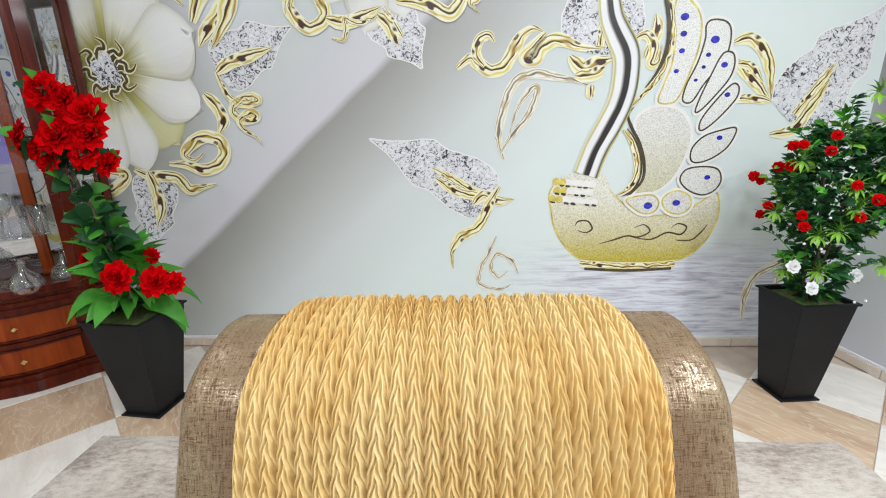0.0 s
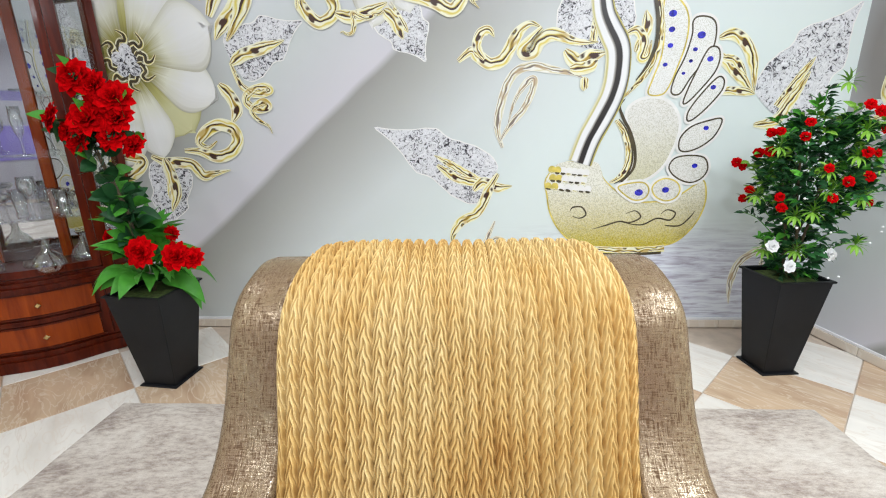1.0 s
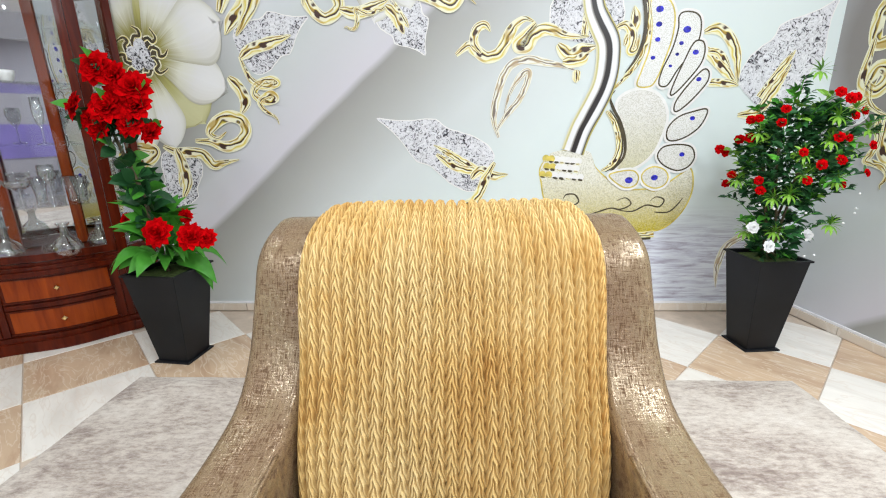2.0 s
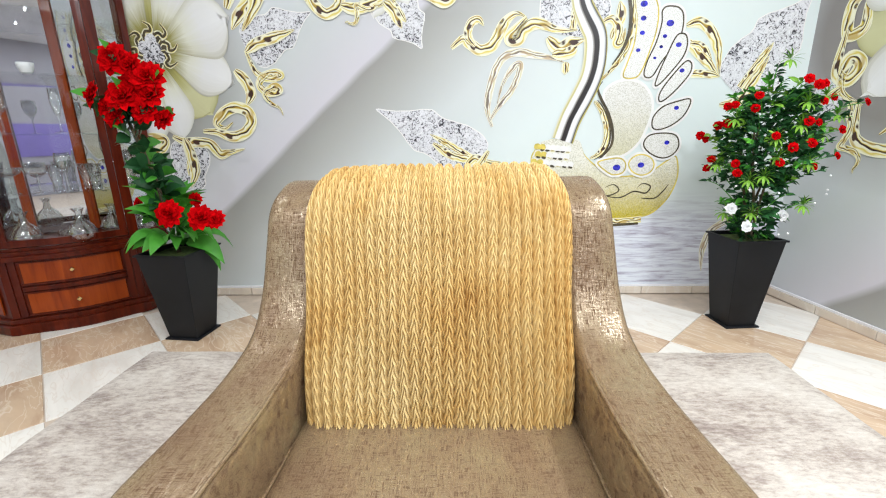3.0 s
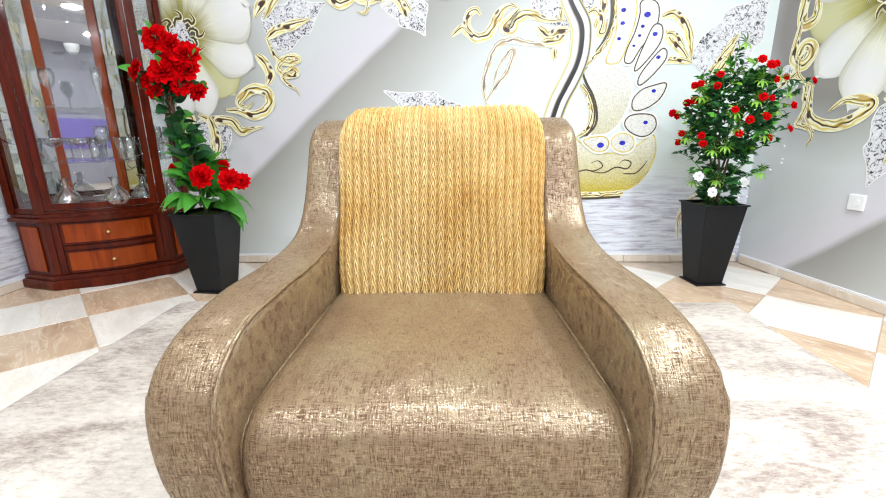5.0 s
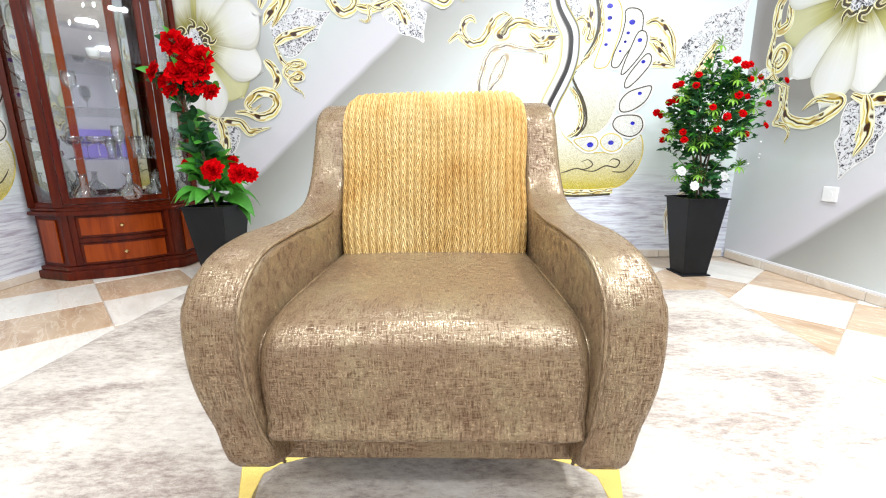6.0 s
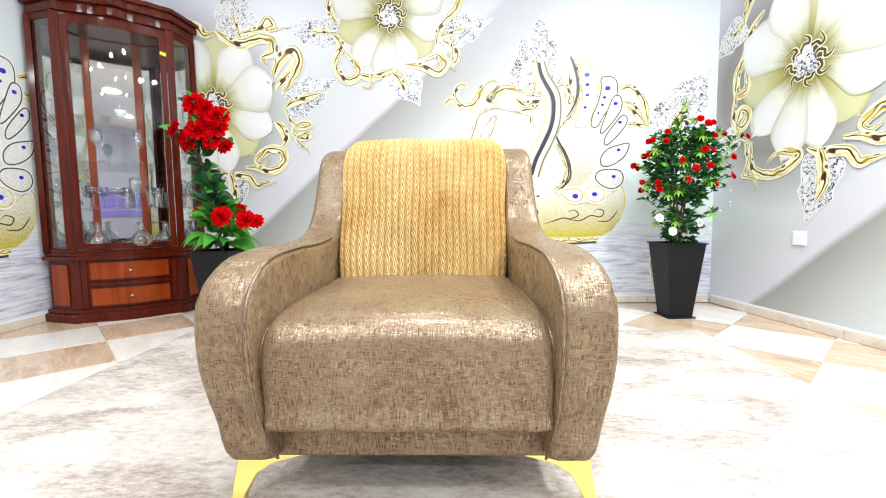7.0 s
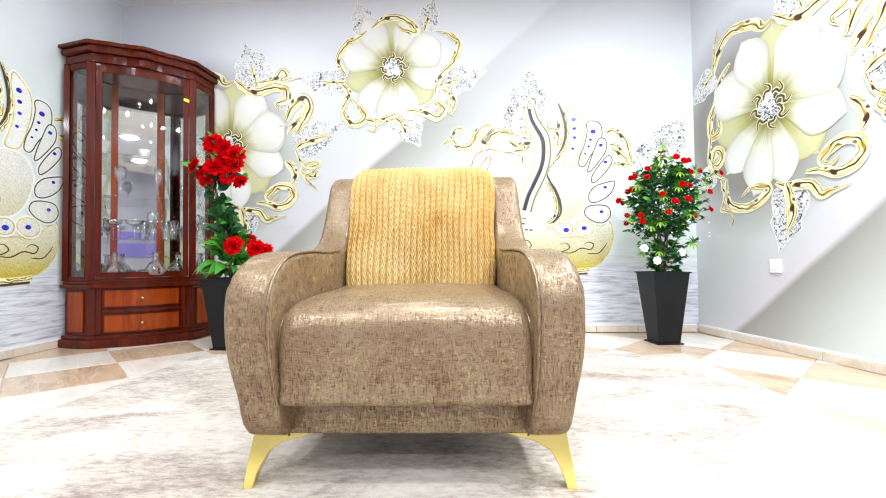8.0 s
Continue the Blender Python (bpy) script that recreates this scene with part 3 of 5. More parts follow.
def planter(m, base, rim, h, label):
    ob = thing("planter", m, label, "planter", "black planters")
    bm = bmesh.new()
    def ring(half, z):
        return [bm.verts.new((sx * half, sy * half, z)) for sx, sy in ((-1, -1), (1, -1), (1, 1), (-1, 1))]
    rings = [ring(base / 2, 0.008), ring(rim / 2, h), ring(rim / 2 - 0.008, h), ring(rim / 2 - 0.012, h - 0.03)]
    bm.faces.new(rings[0][::-1])
    for a, b in zip(rings, rings[1:]):
        for i in range(4):
            bm.faces.new((a[i], a[(i + 1) % 4], b[(i + 1) % 4], b[i]))
    bm.faces.new(rings[-1])
    bmesh.ops.bevel(bm, geom=[e for e in bm.edges if abs(e.verts[0].co.z - e.verts[1].co.z) > 0.1], offset=0.002, segments=1, affect="EDGES")
    part("pot", bm, M_POT, ob)
    part("rim", frame_ring(rim + 0.014, rim - 0.014, h - 0.004, h + 0.004), M_POT, ob)
    part("foot_plate", box((base + 0.03, base + 0.03, 0.008), (0, 0, 0.004), 0.002, 1), M_POT, ob)
    soil = part("soil", box((rim - 0.026, rim - 0.026, 0.02), (0, 0, h - 0.022), 0.004, 1), M_SOIL, ob, "green moss topping")
    return ob


def frame_ring(a, b, z0, z1):
    bm = bmesh.new()
    rows = []
    for half, z in ((a / 2, z0), (a / 2, z1), (b / 2, z1), (b / 2, z0)):
        rows.append([bm.verts.new((sx * half, sy * half, z)) for sx, sy in ((-1, -1), (1, -1), (1, 1), (-1, 1))])
    for k in range(4):
        for i in range(4):
            bm.faces.new((rows[k][i], rows[k][(i + 1) % 4], rows[(k + 1) % 4][(i + 1) % 4], rows[(k + 1) % 4][i]))
    bmesh.ops.recalc_face_normals(bm, faces=bm.faces)
    return bm


POT_L = pose(-1.265, 1.515, 0, 0, 0, -6)
POT_R = pose(1.49, 1.645, 0, 0, 0, 5)
planter(POT_L, 0.15, 0.25, 0.44, "tall tapered black planter beside the display cabinet")
planter(POT_R, 0.14, 0.228, 0.45, "tall tapered black planter in the corner by the mural wall")


def leaf_blade(bm, base, tip, width, fold=0.25, curl=0.15, seg=5, roll=0.0):
    """A pointed leaf with a folded midrib and a bend."""
    base, tip = Vector(base), Vector(tip)
    d = tip - base
    L = d.length
    d.normalize()
    side = d.cross(Vector((0, 0, 1)))
    side = side.normalized() if side.length > 1e-3 else Vector((1, 0, 0))
    up = side.cross(d)
    bend = up
    side, up = side * math.cos(roll) + up * math.sin(roll), up * math.cos(roll) - side * math.sin(roll)
    rows = []
    for k in range(seg + 1):
        t = k / seg
        w = width * 0.5 * (math.sin(math.pi * t ** 0.75)) ** 0.9 if 0 < t < 1 else 0.0
        c = base + d * (L * t) + bend * (curl * L * math.sin(math.pi * t))
        if w < 1e-6:
            rows.append([bm.verts.new(c)])
        else:
            rows.append([bm.verts.new(c - side * w + up * fold * w), bm.verts.new(c), bm.verts.new(c + side * w + up * fold * w)])
    for a, b in zip(rows, rows[1:]):
        if len(a) == 1 and len(b) == 3:
            bm.faces.new((a[0], b[1], b[0]))
            bm.faces.new((a[0], b[2], b[1]))
        elif len(a) == 3 and len(b) == 3:
            bm.faces.new((a[0], a[1], b[1], b[0]))
            bm.faces.new((a[1], a[2], b[2], b[1]))
        elif len(a) == 3:
            bm.faces.new((a[0], a[1], b[0]))
            bm.faces.new((a[1], a[2], b[0]))


def rose(bm, at, r, facing, rng, rings=4):
    """A full silk rose: rings of cupped petals round the facing direction."""
    f = Vector(facing).normalized()
    a = f.cross(Vector((0.2, 0.1, 1))).normalized()
    b = f.cross(a)
    at = Vector(at)
    for ring in range(rings):
        n = 4 + 2 * ring
        rr = r * (0.22 + 0.78 * ring / max(1, rings - 1))
        h = r * (0.55 - 0.42 * ring / max(1, rings - 1))
        for k in range(n):
            ang = 2 * math.pi * (k + 0.5 * (ring % 2) + rng.uniform(-0.15, 0.15)) / n
            out = math.cos(ang) * a + math.sin(ang) * b
            tan = -math.sin(ang) * a + math.cos(ang) * b
            w = rr * (2.4 if ring else 1.6) * math.pi / n
            root = at + f * (-0.15 * r)
            mid = at + out * rr * 0.72 + f * h * 0.75
            tip = at + out * rr * rng.uniform(0.95, 1.12) + f * (h + rng.uniform(-0.12, 0.12) * r)
            v0 = bm.verts.new(root)
            m = [bm.verts.new(mid + tan * w * s * 0.5 + f * (0.10 * r * abs(s))) for s in (-1, 0, 1)]
            t = [bm.verts.new(tip + tan * w * s * 0.38 - out * (0.10 * r * abs(s)) + f * rng.uniform(-0.06, 0.06) * r) for s in (-1, 0, 1)]
            p = bm.verts.new(tip + out * rr * 0.13 - f * 0.06 * r)
            bm.faces.new((v0, m[1], m[0]))
            bm.faces.new((v0, m[2], m[1]))
            bm.faces.new((m[0], m[1], t[1], t[0]))
            bm.faces.new((m[1], m[2], t[2], t[1]))
            bm.faces.new((t[0], t[1], p))
            bm.faces.new((t[1], t[2], p))


def rose_plant():
    rng = random.Random(5)
    ob = thing("rose_plant", POT_L @ pose(0, 0, 0.425), "artificial red rose plant with long green leaves in a planter", "plant")
    # leaning stem
    line = spline([(0, 0, 0), (-0.015, -0.02, 0.20), (-0.03, -0.03, 0.38), (-0.085, -0.04, 0.58), (-0.14, -0.045, 0.78)], 6)
    part("stem", tube(line, 0.010, 0.006, 7), M_STEM, ob, "", True)
    # broad lower leaves, arching out of the pot
    for k in range(72):
        ang = 2 * math.pi * k / 72 * 2.618 + rng.uniform(-0.2, 0.2)
        tier = k / 72
        L = rng.uniform(0.14, 0.24) * (1.05 - 0.3 * tier)
        lift = -0.13 + 0.33 * tier + rng.uniform(-0.04, 0.04)
        root = (0.04 * math.cos(ang), 0.04 * math.sin(ang), 0.05 + 0.13 * tier)
        tip = (math.cos(ang) * L, math.sin(ang) * L, root[2] + lift)
        bm = bmesh.new()
        leaf_blade(bm, root, tip, rng.uniform(0.055, 0.078), 0.25, rng.uniform(0.15, 0.3), 7, rng.choice((-1, 1)) * rng.uniform(0.3, 1.1))
        part("leaf", bm, M_LEAF, ob, "", True)
    # small leaves up the stem
    for k in range(130):
        t = rng.uniform(0.25, 0.92)
        c = line[int(t * (len(line) - 1))]
        ang = rng.uniform(0, 2 * math.pi)
        root = c + Vector((0.02 * math.cos(ang), 0.02 * math.sin(ang), 0))
        r = rng.uniform(0.05, 0.10) * (1.15 - 0.3 * t)
        tip = root + Vector((r * math.cos(ang), r * math.sin(ang), rng.uniform(-0.05, 0.07)))
        bm = bmesh.new()
        leaf_blade(bm, root, tip, rng.uniform(0.045, 0.068), 0.15, 0.12, 6, rng.uniform(-1.5, 1.5))
        part("leaf", bm, M_LEAF_DARK if rng.random() < 0.8 else M_LEAF, ob, "", True)
    heads = [(-0.074, -0.078, 0.868, 0.075), (-0.007, -0.071, 0.834, 0.062), (0.061, -0.064, 0.792, 0.075), (-0.062, -0.077, 0.719, 0.078), (-0.193, -0.091, 0.722, 0.062), (0.061, -0.064, 0.721, 0.072), (0.023, -0.068, 0.656, 0.068), (-0.118, -0.083, 0.637, 0.052), (0.100, -0.060, 0.622, 0.058), (-0.147, -0.086, 0.678, 0.05), (0.105, -0.135, 0.218, 0.066), (0.238, -0.118, 0.200, 0.062), (0.290, -0.104, 0.190, 0.05), (0.138, -0.001, 0.262, 0.036), (-0.136, -0.029, 0.250, 0.035),
             (-0.13, 0.05, 0.77, 0.06), (-0.06, 0.04, 0.67, 0.055)]
    for x, y, z, r in heads[:10]:
        for k in range(2):
            ang = rng.uniform(0, 2 * math.pi)
            tip = (x + 0.085 * math.cos(ang), y - 0.03, z + 0.085 * math.sin(ang) - 0.01)
            bm = bmesh.new()
            leaf_blade(bm, (x, y + 0.02, z - 0.01), tip, rng.uniform(0.04, 0.055), 0.15, 0.1, 6, rng.uniform(1.0, 2.0))
            part("leaf", bm, M_LEAF_DARK if k else M_LEAF, ob, "", True)
    for x, y, z, r in heads:
        bm = bmesh.new()
        rose(bm, (x, y, z), 0.86 * r, (x * 1.5 + rng.uniform(-0.35, 0.35), -1.0 if y < 0.02 else 0.6, rng.uniform(0.1, 0.6)), rng, 5)
        part("rose", bm, M_ROSE, ob, "full red silk rose", True)


def rose_bush():
    rng = random.Random(11)
    ob = thing("rose_bush", POT_R @ pose(0, 0, 0.44), "artificial leafy bush with small red and white roses", "plant")
    for k in range(5):
        a = 2 * math.pi * k / 5
        line = spline([(0.02 * math.cos(a), 0.02 * math.sin(a), 0), (0.03 * math.cos(a + 0.6), 0.03 * math.sin(a + 0.6), 0.16), (0.06 * math.cos(a), 0.06 * math.sin(a), 0.34), (0.10 * math.cos(a), 0.08 * math.sin(a), 0.52)], 5)
        part("stem", tube(line, 0.007, 0.004, 6), M_STEM, ob, "", True)
    def spot(u, h, near):
        """A place in the bush: across, up, and towards the room."""
        return Vector((0.87 * u - 0.5 * near, -0.5 * u - 0.87 * near, h))
    def crown(n, lo, hi, mat, size, name, wide):
        bm = bmesh.new()
        for _ in range(n):
            a, h = rng.uniform(0, 2 * math.pi), rng.uniform(lo, hi)
            t = (h - lo) / (hi - lo)
            R = wide * math.sin(math.pi * (0.12 + 0.76 * t)) ** 0.6 * (1 + 0.35 * noise.noise((math.cos(a) * 2, math.sin(a) * 2, h * 6)))
            r = R * math.sqrt(rng.uniform(0.08, 1.0))
            c = Vector((r * math.cos(a) + 0.02, r * math.sin(a), h))
            for q in range(3):
                aa = a + rng.uniform(-1.2, 1.2)
                L = size * rng.uniform(0.7, 1.3)
                leaf_blade(bm, c, c + Vector((L * math.cos(aa), L * math.sin(aa), rng.uniform(-0.5, 0.7) * L)), L * 0.5, 0.3, 0.1, 3, rng.uniform(-1.2, 1.2))
        part(name, bm, mat, ob)["kind"] = "stuff"
    crown(600, 0.24, 0.66, M_LEAF_DARK, 0.040, "foliage", 0.182)
    crown(60, 0.25, 0.68, M_LEAF, 0.040, "foliage", 0.20)
    crown(40, 0.28, 0.68, M_LEAF_LIME, 0.036, "foliage", 0.205)
    crown(80, 0.0, 0.20, M_LEAF_DARK, 0.048, "foliage", 0.10)
    crown(26, 0.02, 0.20, M_LEAF, 0.048, "foliage", 0.12)

    def spray(c, facing, mat, n=12, L=0.05):
        """A star of lime needles."""
        bm = bmesh.new()
        f = Vector(facing).normalized()
        a = f.cross(Vector((0, 0, 1))).normalized()
        b = f.cross(a)
        for k in range(n):
            ang = 2 * math.pi * k / n
            leaf_blade(bm, c, Vector(c) + (math.cos(ang) * a + math.sin(ang) * b) * L + f * 0.3 * L, 0.014, 0.2, 0.1, 3)
        part("leaf_spray", bm, mat, ob)

    def twig(u, h, near, mat, leaves=9):
        """A thin shoot that leaves the crown, with paired leaves."""
        end = spot(u, h, near)
        root = Vector((0.35 * end.x, 0.35 * end.y, max(0.03, h - 0.10)))
        line = spline([root, root.lerp(end, 0.55) + Vector((0, 0, 0.02)), end], 5)
        part("twig", tube(line, 0.0026, 0.0014, 5), M_LEAF, ob)
        bm = bmesh.new()
        for k in range(leaves):
            c = line[int((0.3 + 0.68 * k / leaves) * (len(line) - 1))]
            aa = rng.uniform(0, 2 * math.pi)
            L = rng.uniform(0.030, 0.048)
            leaf_blade(bm, c, c + Vector((L * math.cos(aa), L * math.sin(aa), rng.uniform(-0.1, 0.8) * L)), L * 0.42, 0.3, 0.1, 3, rng.uniform(-1.2, 1.2))
        part("foliage", bm, mat, ob)["kind"] = "stuff"
        return end
    for u, h in [(0.02, 0.48), (0.11, 0.62), (0.04, 0.40), (0.0, 0.32), (-0.01, 0.145), (-0.115, 0.14), (0.21, 0.49), (0.2, 0.65), (0.02, 0.785), (0.10, 0.53), (-0.13, 0.56), (0.16, 0.37), (-0.17, 0.36), (-0.05, 0.30), (0.17, 0.19), (0.25, 0.57)]:
        near = math.sqrt(max(0.0, 0.19 ** 2 - u * u)) if h > 0.25 else 0.11
        spray(spot(u, h, near), (-0.4 + u, -1, 0.3), M_LEAF_LIME, 13, 0.048)
    for u, h in [(0.093, 0.707), (0.134, 0.684), (0.158, 0.69), (0.169, 0.622), (-0.064, 0.651), (-0.163, 0.614), (-0.139, 0.619), (-0.07, 0.60), (-0.186, 0.533), (-0.157, 0.54), (-0.247, 0.488), (-0.223, 0.47), (0.014, 0.488),
                 (0.08, 0.44), (0.122, 0.544), (0.163, 0.54), (0.151, 0.456), (0.273, 0.506), (0.334, 0.616), (0.276, 0.398), (0.186, 0.355), (0.044, 0.378), (-0.108, 0.37), (-0.097, 0.33), (-0.192, 0.38), (-0.203, 0.334), (0.224, 0.64)]:
        near = math.sqrt(max(0.0, 0.20 ** 2 - u * u)) + 0.01
        c = twig(u, h, near, rng.choice((M_LEAF_DARK, M_LEAF_DARK, M_LEAF, M_LEAF_LIME)))
        bm = bmesh.new()
        rose(bm, c, rng.uniform(0.015, 0.0205), (-0.4 + 2 * u, -1, 0.35), rng, 3)
        part("rose", bm, M_ROSE, ob, "small red silk rose", True)
    for u, h, near in [(0.01, 0.78, 0.02), (-0.02, 0.73, 0.05), (0.05, 0.72, -0.04), (0.30, 0.56, 0.0), (0.24, 0.34, 0.05), (-0.20, 0.28, 0.05), (0.20, 0.20, 0.08), (0.12, 0.24, 0.12), (-0.14, 0.19, 0.1), (0.28, 0.46, -0.06), (-0.15, 0.66, 0.0), (0.1, 0.66, -0.15), (-0.1, 0.5, -0.2)]:
        twig(u, h, near, rng.choice((M_LEAF_DARK, M_LEAF_DARK, M_LEAF)), 14)
    for x, y, h in [(-0.155, -0.08, 0.165), (-0.09, -0.11, 0.085), (0.06, -0.12, 0.135)]:
        bm = bmesh.new()
        rose(bm, (x, y, h), 0.024, (x, -1, 0.3), rng, 3)
        part("rose", bm, M_WHITE, ob, "small white silk rose", True)
    for k in range(14):
        a = rng.uniform(0, 2 * math.pi)
        c = Vector((0.23 * math.cos(a), -0.12 + 0.1 * math.sin(a), rng.uniform(0.03, 0.4)))
        bm = bmesh.new()
        bmesh.ops.create_icosphere(bm, subdivisions=1, radius=0.005, matrix=Matrix.Translation(c))
        part("blossom", bm, M_WHITE, ob)


rose_plant()
rose_bush()

# ---- display cabinet ----
CAB_M = pose(-1.955, 1.66, 0, 0, 0, 35)
F, CX, CY = 0.287, 0.425, 0.162
APEX = (-0.07, 0.455)


def bowed(grow=0.0, bow=0.045, steps=24, ripple=0.0):
    """Plan outline of the cabinet: serpentine front, canted sides and a two-sided back; anticlockwise."""
    pts = []
    for i in range(steps + 1):
        s = -1 + 2 * i / steps
        pts.append((s * (F + grow * 0.4), -grow - bow * math.cos(math.pi * s / 2) ** 2 - ripple * math.cos(3 * math.pi * s) * math.cos(math.pi * s / 2)))
    pts += [(CX + grow, CY - grow * 0.3), (CX - 0.01, CY + 0.02), APEX, (-CX + 0.01, CY + 0.02), (-CX - grow, CY - grow * 0.3)]
    return pts


def front_panel(x0, x1, z0, z1, depth, bow=0.045, steps=10, out=0.0):
    """A panel that follows the bowed front."""
    bm = bmesh.new()
    rows = []
    for i in range(steps + 1):
        x = x0 + (x1 - x0) * i / steps
        y = -bow * math.cos(math.pi * x / F / 2) ** 2 - out
        rows.append([bm.verts.new((x, y, z0)), bm.verts.new((x, y, z1)), bm.verts.new((x, y + depth, z1)), bm.verts.new((x, y + depth, z0))])
    for a, b in zip(rows, rows[1:]):
        for k in range(4):
            bm.faces.new((a[k], b[k], b[(k + 1) % 4], a[(k + 1) % 4]))
    bm.faces.new(rows[0])
    bm.faces.new(rows[-1][::-1])
    bmesh.ops.recalc_face_normals(bm, faces=bm.faces)
    return bm


def curved_sheet(x0, x1, z0, z1, out, bow=0.045, steps=24):
    """A bent sheet of glass that follows the bowed front."""
    bm = bmesh.new()
    rows = []
    for i in range(steps + 1):
        x = x0 + (x1 - x0) * i / steps
        y = -bow * math.cos(math.pi * x / F / 2) ** 2 - out
        rows.append((bm.verts.new((x, y, z0)), bm.verts.new((x, y, z1))))
    for a, b in zip(rows, rows[1:]):
        bm.faces.new((a[0], b[0], b[1], a[1]))
    return bm


def slab(p, q, z0, z1, thick, inset=0.0, bevel=0.003):
    """An upright board between two plan points, its outer face on the line."""
    p, q = Vector(p), Vector(q)
    d = (q - p).normalized()
    n = Vector((-d.y, d.x))
    a, b = p + d * inset, q - d * inset
    return prism([a, b, b + n * thick, a + n * thick], z0, z1, bevel, 1)


def flat_pane(p, q, z0, z1):
    """A flat sheet of glass between two plan points, set back from the posts' faces."""
    bm = bmesh.new()
    d = (Vector(q) - Vector(p)).normalized()
    n = Vector((-d.y, d.x)) * 0.006
    a, b = Vector(p) + n, Vector(q) + n
    bm.faces.new([bm.verts.new((v.x, v.y, z)) for v, z in ((a, z0), (b, z0), (b, z1), (a, z1))])
    return bm


def cabinet():
    ob = thing("display_cabinet", CAB_M, "glossy mahogany corner display cabinet with glass doors and two drawers", "cabinet")
    wood = lambda name, bm, mat=M_WOOD, parent=ob, label="": part(name, bm, mat, parent, label)
    wood("plinth", prism(bowed(0.035, 0.05), 0.0, 0.055, 0.01))
    wood("plinth", prism(bowed(0.02, 0.048), 0.055, 0.08, 0.006))
    base = wood("base", prism(bowed(0.0), 0.08, 0.385))
    wood("waist", prism(bowed(0.03, 0.05), 0.385, 0.41, 0.009))
    wood("waist", prism(bowed(0.015, 0.048), 0.41, 0.43, 0.006))
    # two bowed drawers
    for z0, z1 in ((0.098, 0.205), (0.262, 0.368)):
        dr = wood("drawer", front_panel(-0.205, 0.205, z0, z1, 0.02, out=0.006), M_WOOD_LIGHT, ob, "cherry veneered bowed drawer front")
        wood("frame", front_panel(-0.218, 0.218, z0 - 0.010, z0 - 0.001, 0.02, out=0.010), M_WOOD, dr)
        wood("frame", front_panel(-0.218, 0.218, z1 + 0.001, z1 + 0.010, 0.02, out=0.010), M_WOOD, dr)
        zc = (z0 + z1) / 2
        part("knob", knob_mesh(zc), M_BRASS, dr, "square brass knob")
    wood("moulding", front_panel(-0.215, 0.215, 0.222, 0.245, 0.02, out=0.016), M_WOOD)
    # fluted pilasters beside the drawers and the glass
    for s in (-1, 1):
        for x in (0.235, 0.268):
            wood("pilaster", front_panel(s * x - 0.013, s * x + 0.013, 0.085, 0.383, 0.02, out=0.010, steps=2), M_WOOD)
        wood("side_panel", slab((s * (F + 0.03), 0.03) if s > 0 else (-CX + 0.02, CY - 0.02), (CX - 0.02, CY - 0.02) if s > 0 else (-F - 0.03, 0.03), 0.10, 0.36, -0.006), M_WOOD_LIGHT)
    # upper case: posts, rails, floor and top
    Z0, Z1 = 0.43, 1.86
    part("case_floor", prism(bowed(-0.004), Z0, Z0 + 0.015), M_WOOD, ob)
    part("case_top", prism(bowed(-0.004), Z1 - 0.02, Z1), M_WOOD, ob)
    for s in (-1, 1):
        wood("post", prism([(s * F - 0.022, -0.008), (s * F + 0.022, -0.002), (s * F + 0.022, 0.03), (s * F - 0.022, 0.03)], Z0, Z1, 0.004))
        wood("post", prism([(s * CX - 0.016, CY - 0.03), (s * CX + 0.012, CY - 0.02), (s * CX + 0.012, CY + 0.02), (s * CX - 0.016, CY + 0.02)], Z0, Z1, 0.004))
    wood("rear_post", prism([(APEX[0] - 0.03, APEX[1] - 0.045), (APEX[0] + 0.03, APEX[1] - 0.045), (APEX[0] + 0.02, APEX[1] - 0.01), (APEX[0] - 0.02, APEX[1] - 0.01)], Z0, Z1))
    for x in (-0.19, 0.09):
        wood("back_stile", box((0.045, 0.022, Z1 - Z0 - 0.04), (x, 0.340, (Z0 + Z1) / 2), 0.003, 1), M_WOOD_LIGHT)
    part("mirror", box((0.24, 0.004, Z1 - Z0 - 0.05), (-0.05, 0.350, (Z0 + Z1) / 2)), M_MIRROR, ob, "flat mirrored back panel")
    # mirrored back boards
    for a, b in (((CX - 0.01, CY + 0.02), APEX), (APEX, (-CX + 0.01, CY + 0.02))):
        back = wood("back_board", slab(a, b, Z0, Z1, 0.008))
        mp, mq = Vector(a), Vector(b)
        d = (mq - mp).normalized()
        n = Vector((-d.y, d.x)) * 0.010
        part("mirror", slab(mp + n, mq + n, Z0 + 0.02, Z1 - 0.03, 0.003, 0.035, 0), M_MIRROR, back, "mirrored back panel")
    # glazed door with its frame
    door = wood("door", front_panel(-0.262, -0.228, Z0 + 0.02, Z1 - 0.02, 0.022, out=0.004, steps=2))
    wood("stile", front_panel(0.228, 0.262, Z0 + 0.02, Z1 - 0.02, 0.022, out=0.004, steps=2), M_WOOD, door)
    wood("rail", front_panel(-0.262, 0.262, Z0 + 0.02, Z0 + 0.055, 0.022, out=0.004), M_WOOD, door)
    wood("rail", front_panel(-0.262, 0.262, Z1 - 0.06, Z1 - 0.02, 0.022, out=0.004), M_WOOD, door)
    pane = part("pane", curved_sheet(-0.232, 0.232, Z0 + 0.05, Z1 - 0.055, -0.008), M_GLASS, door, "curved clear glass pane", True)
    pane.visible_shadow = False
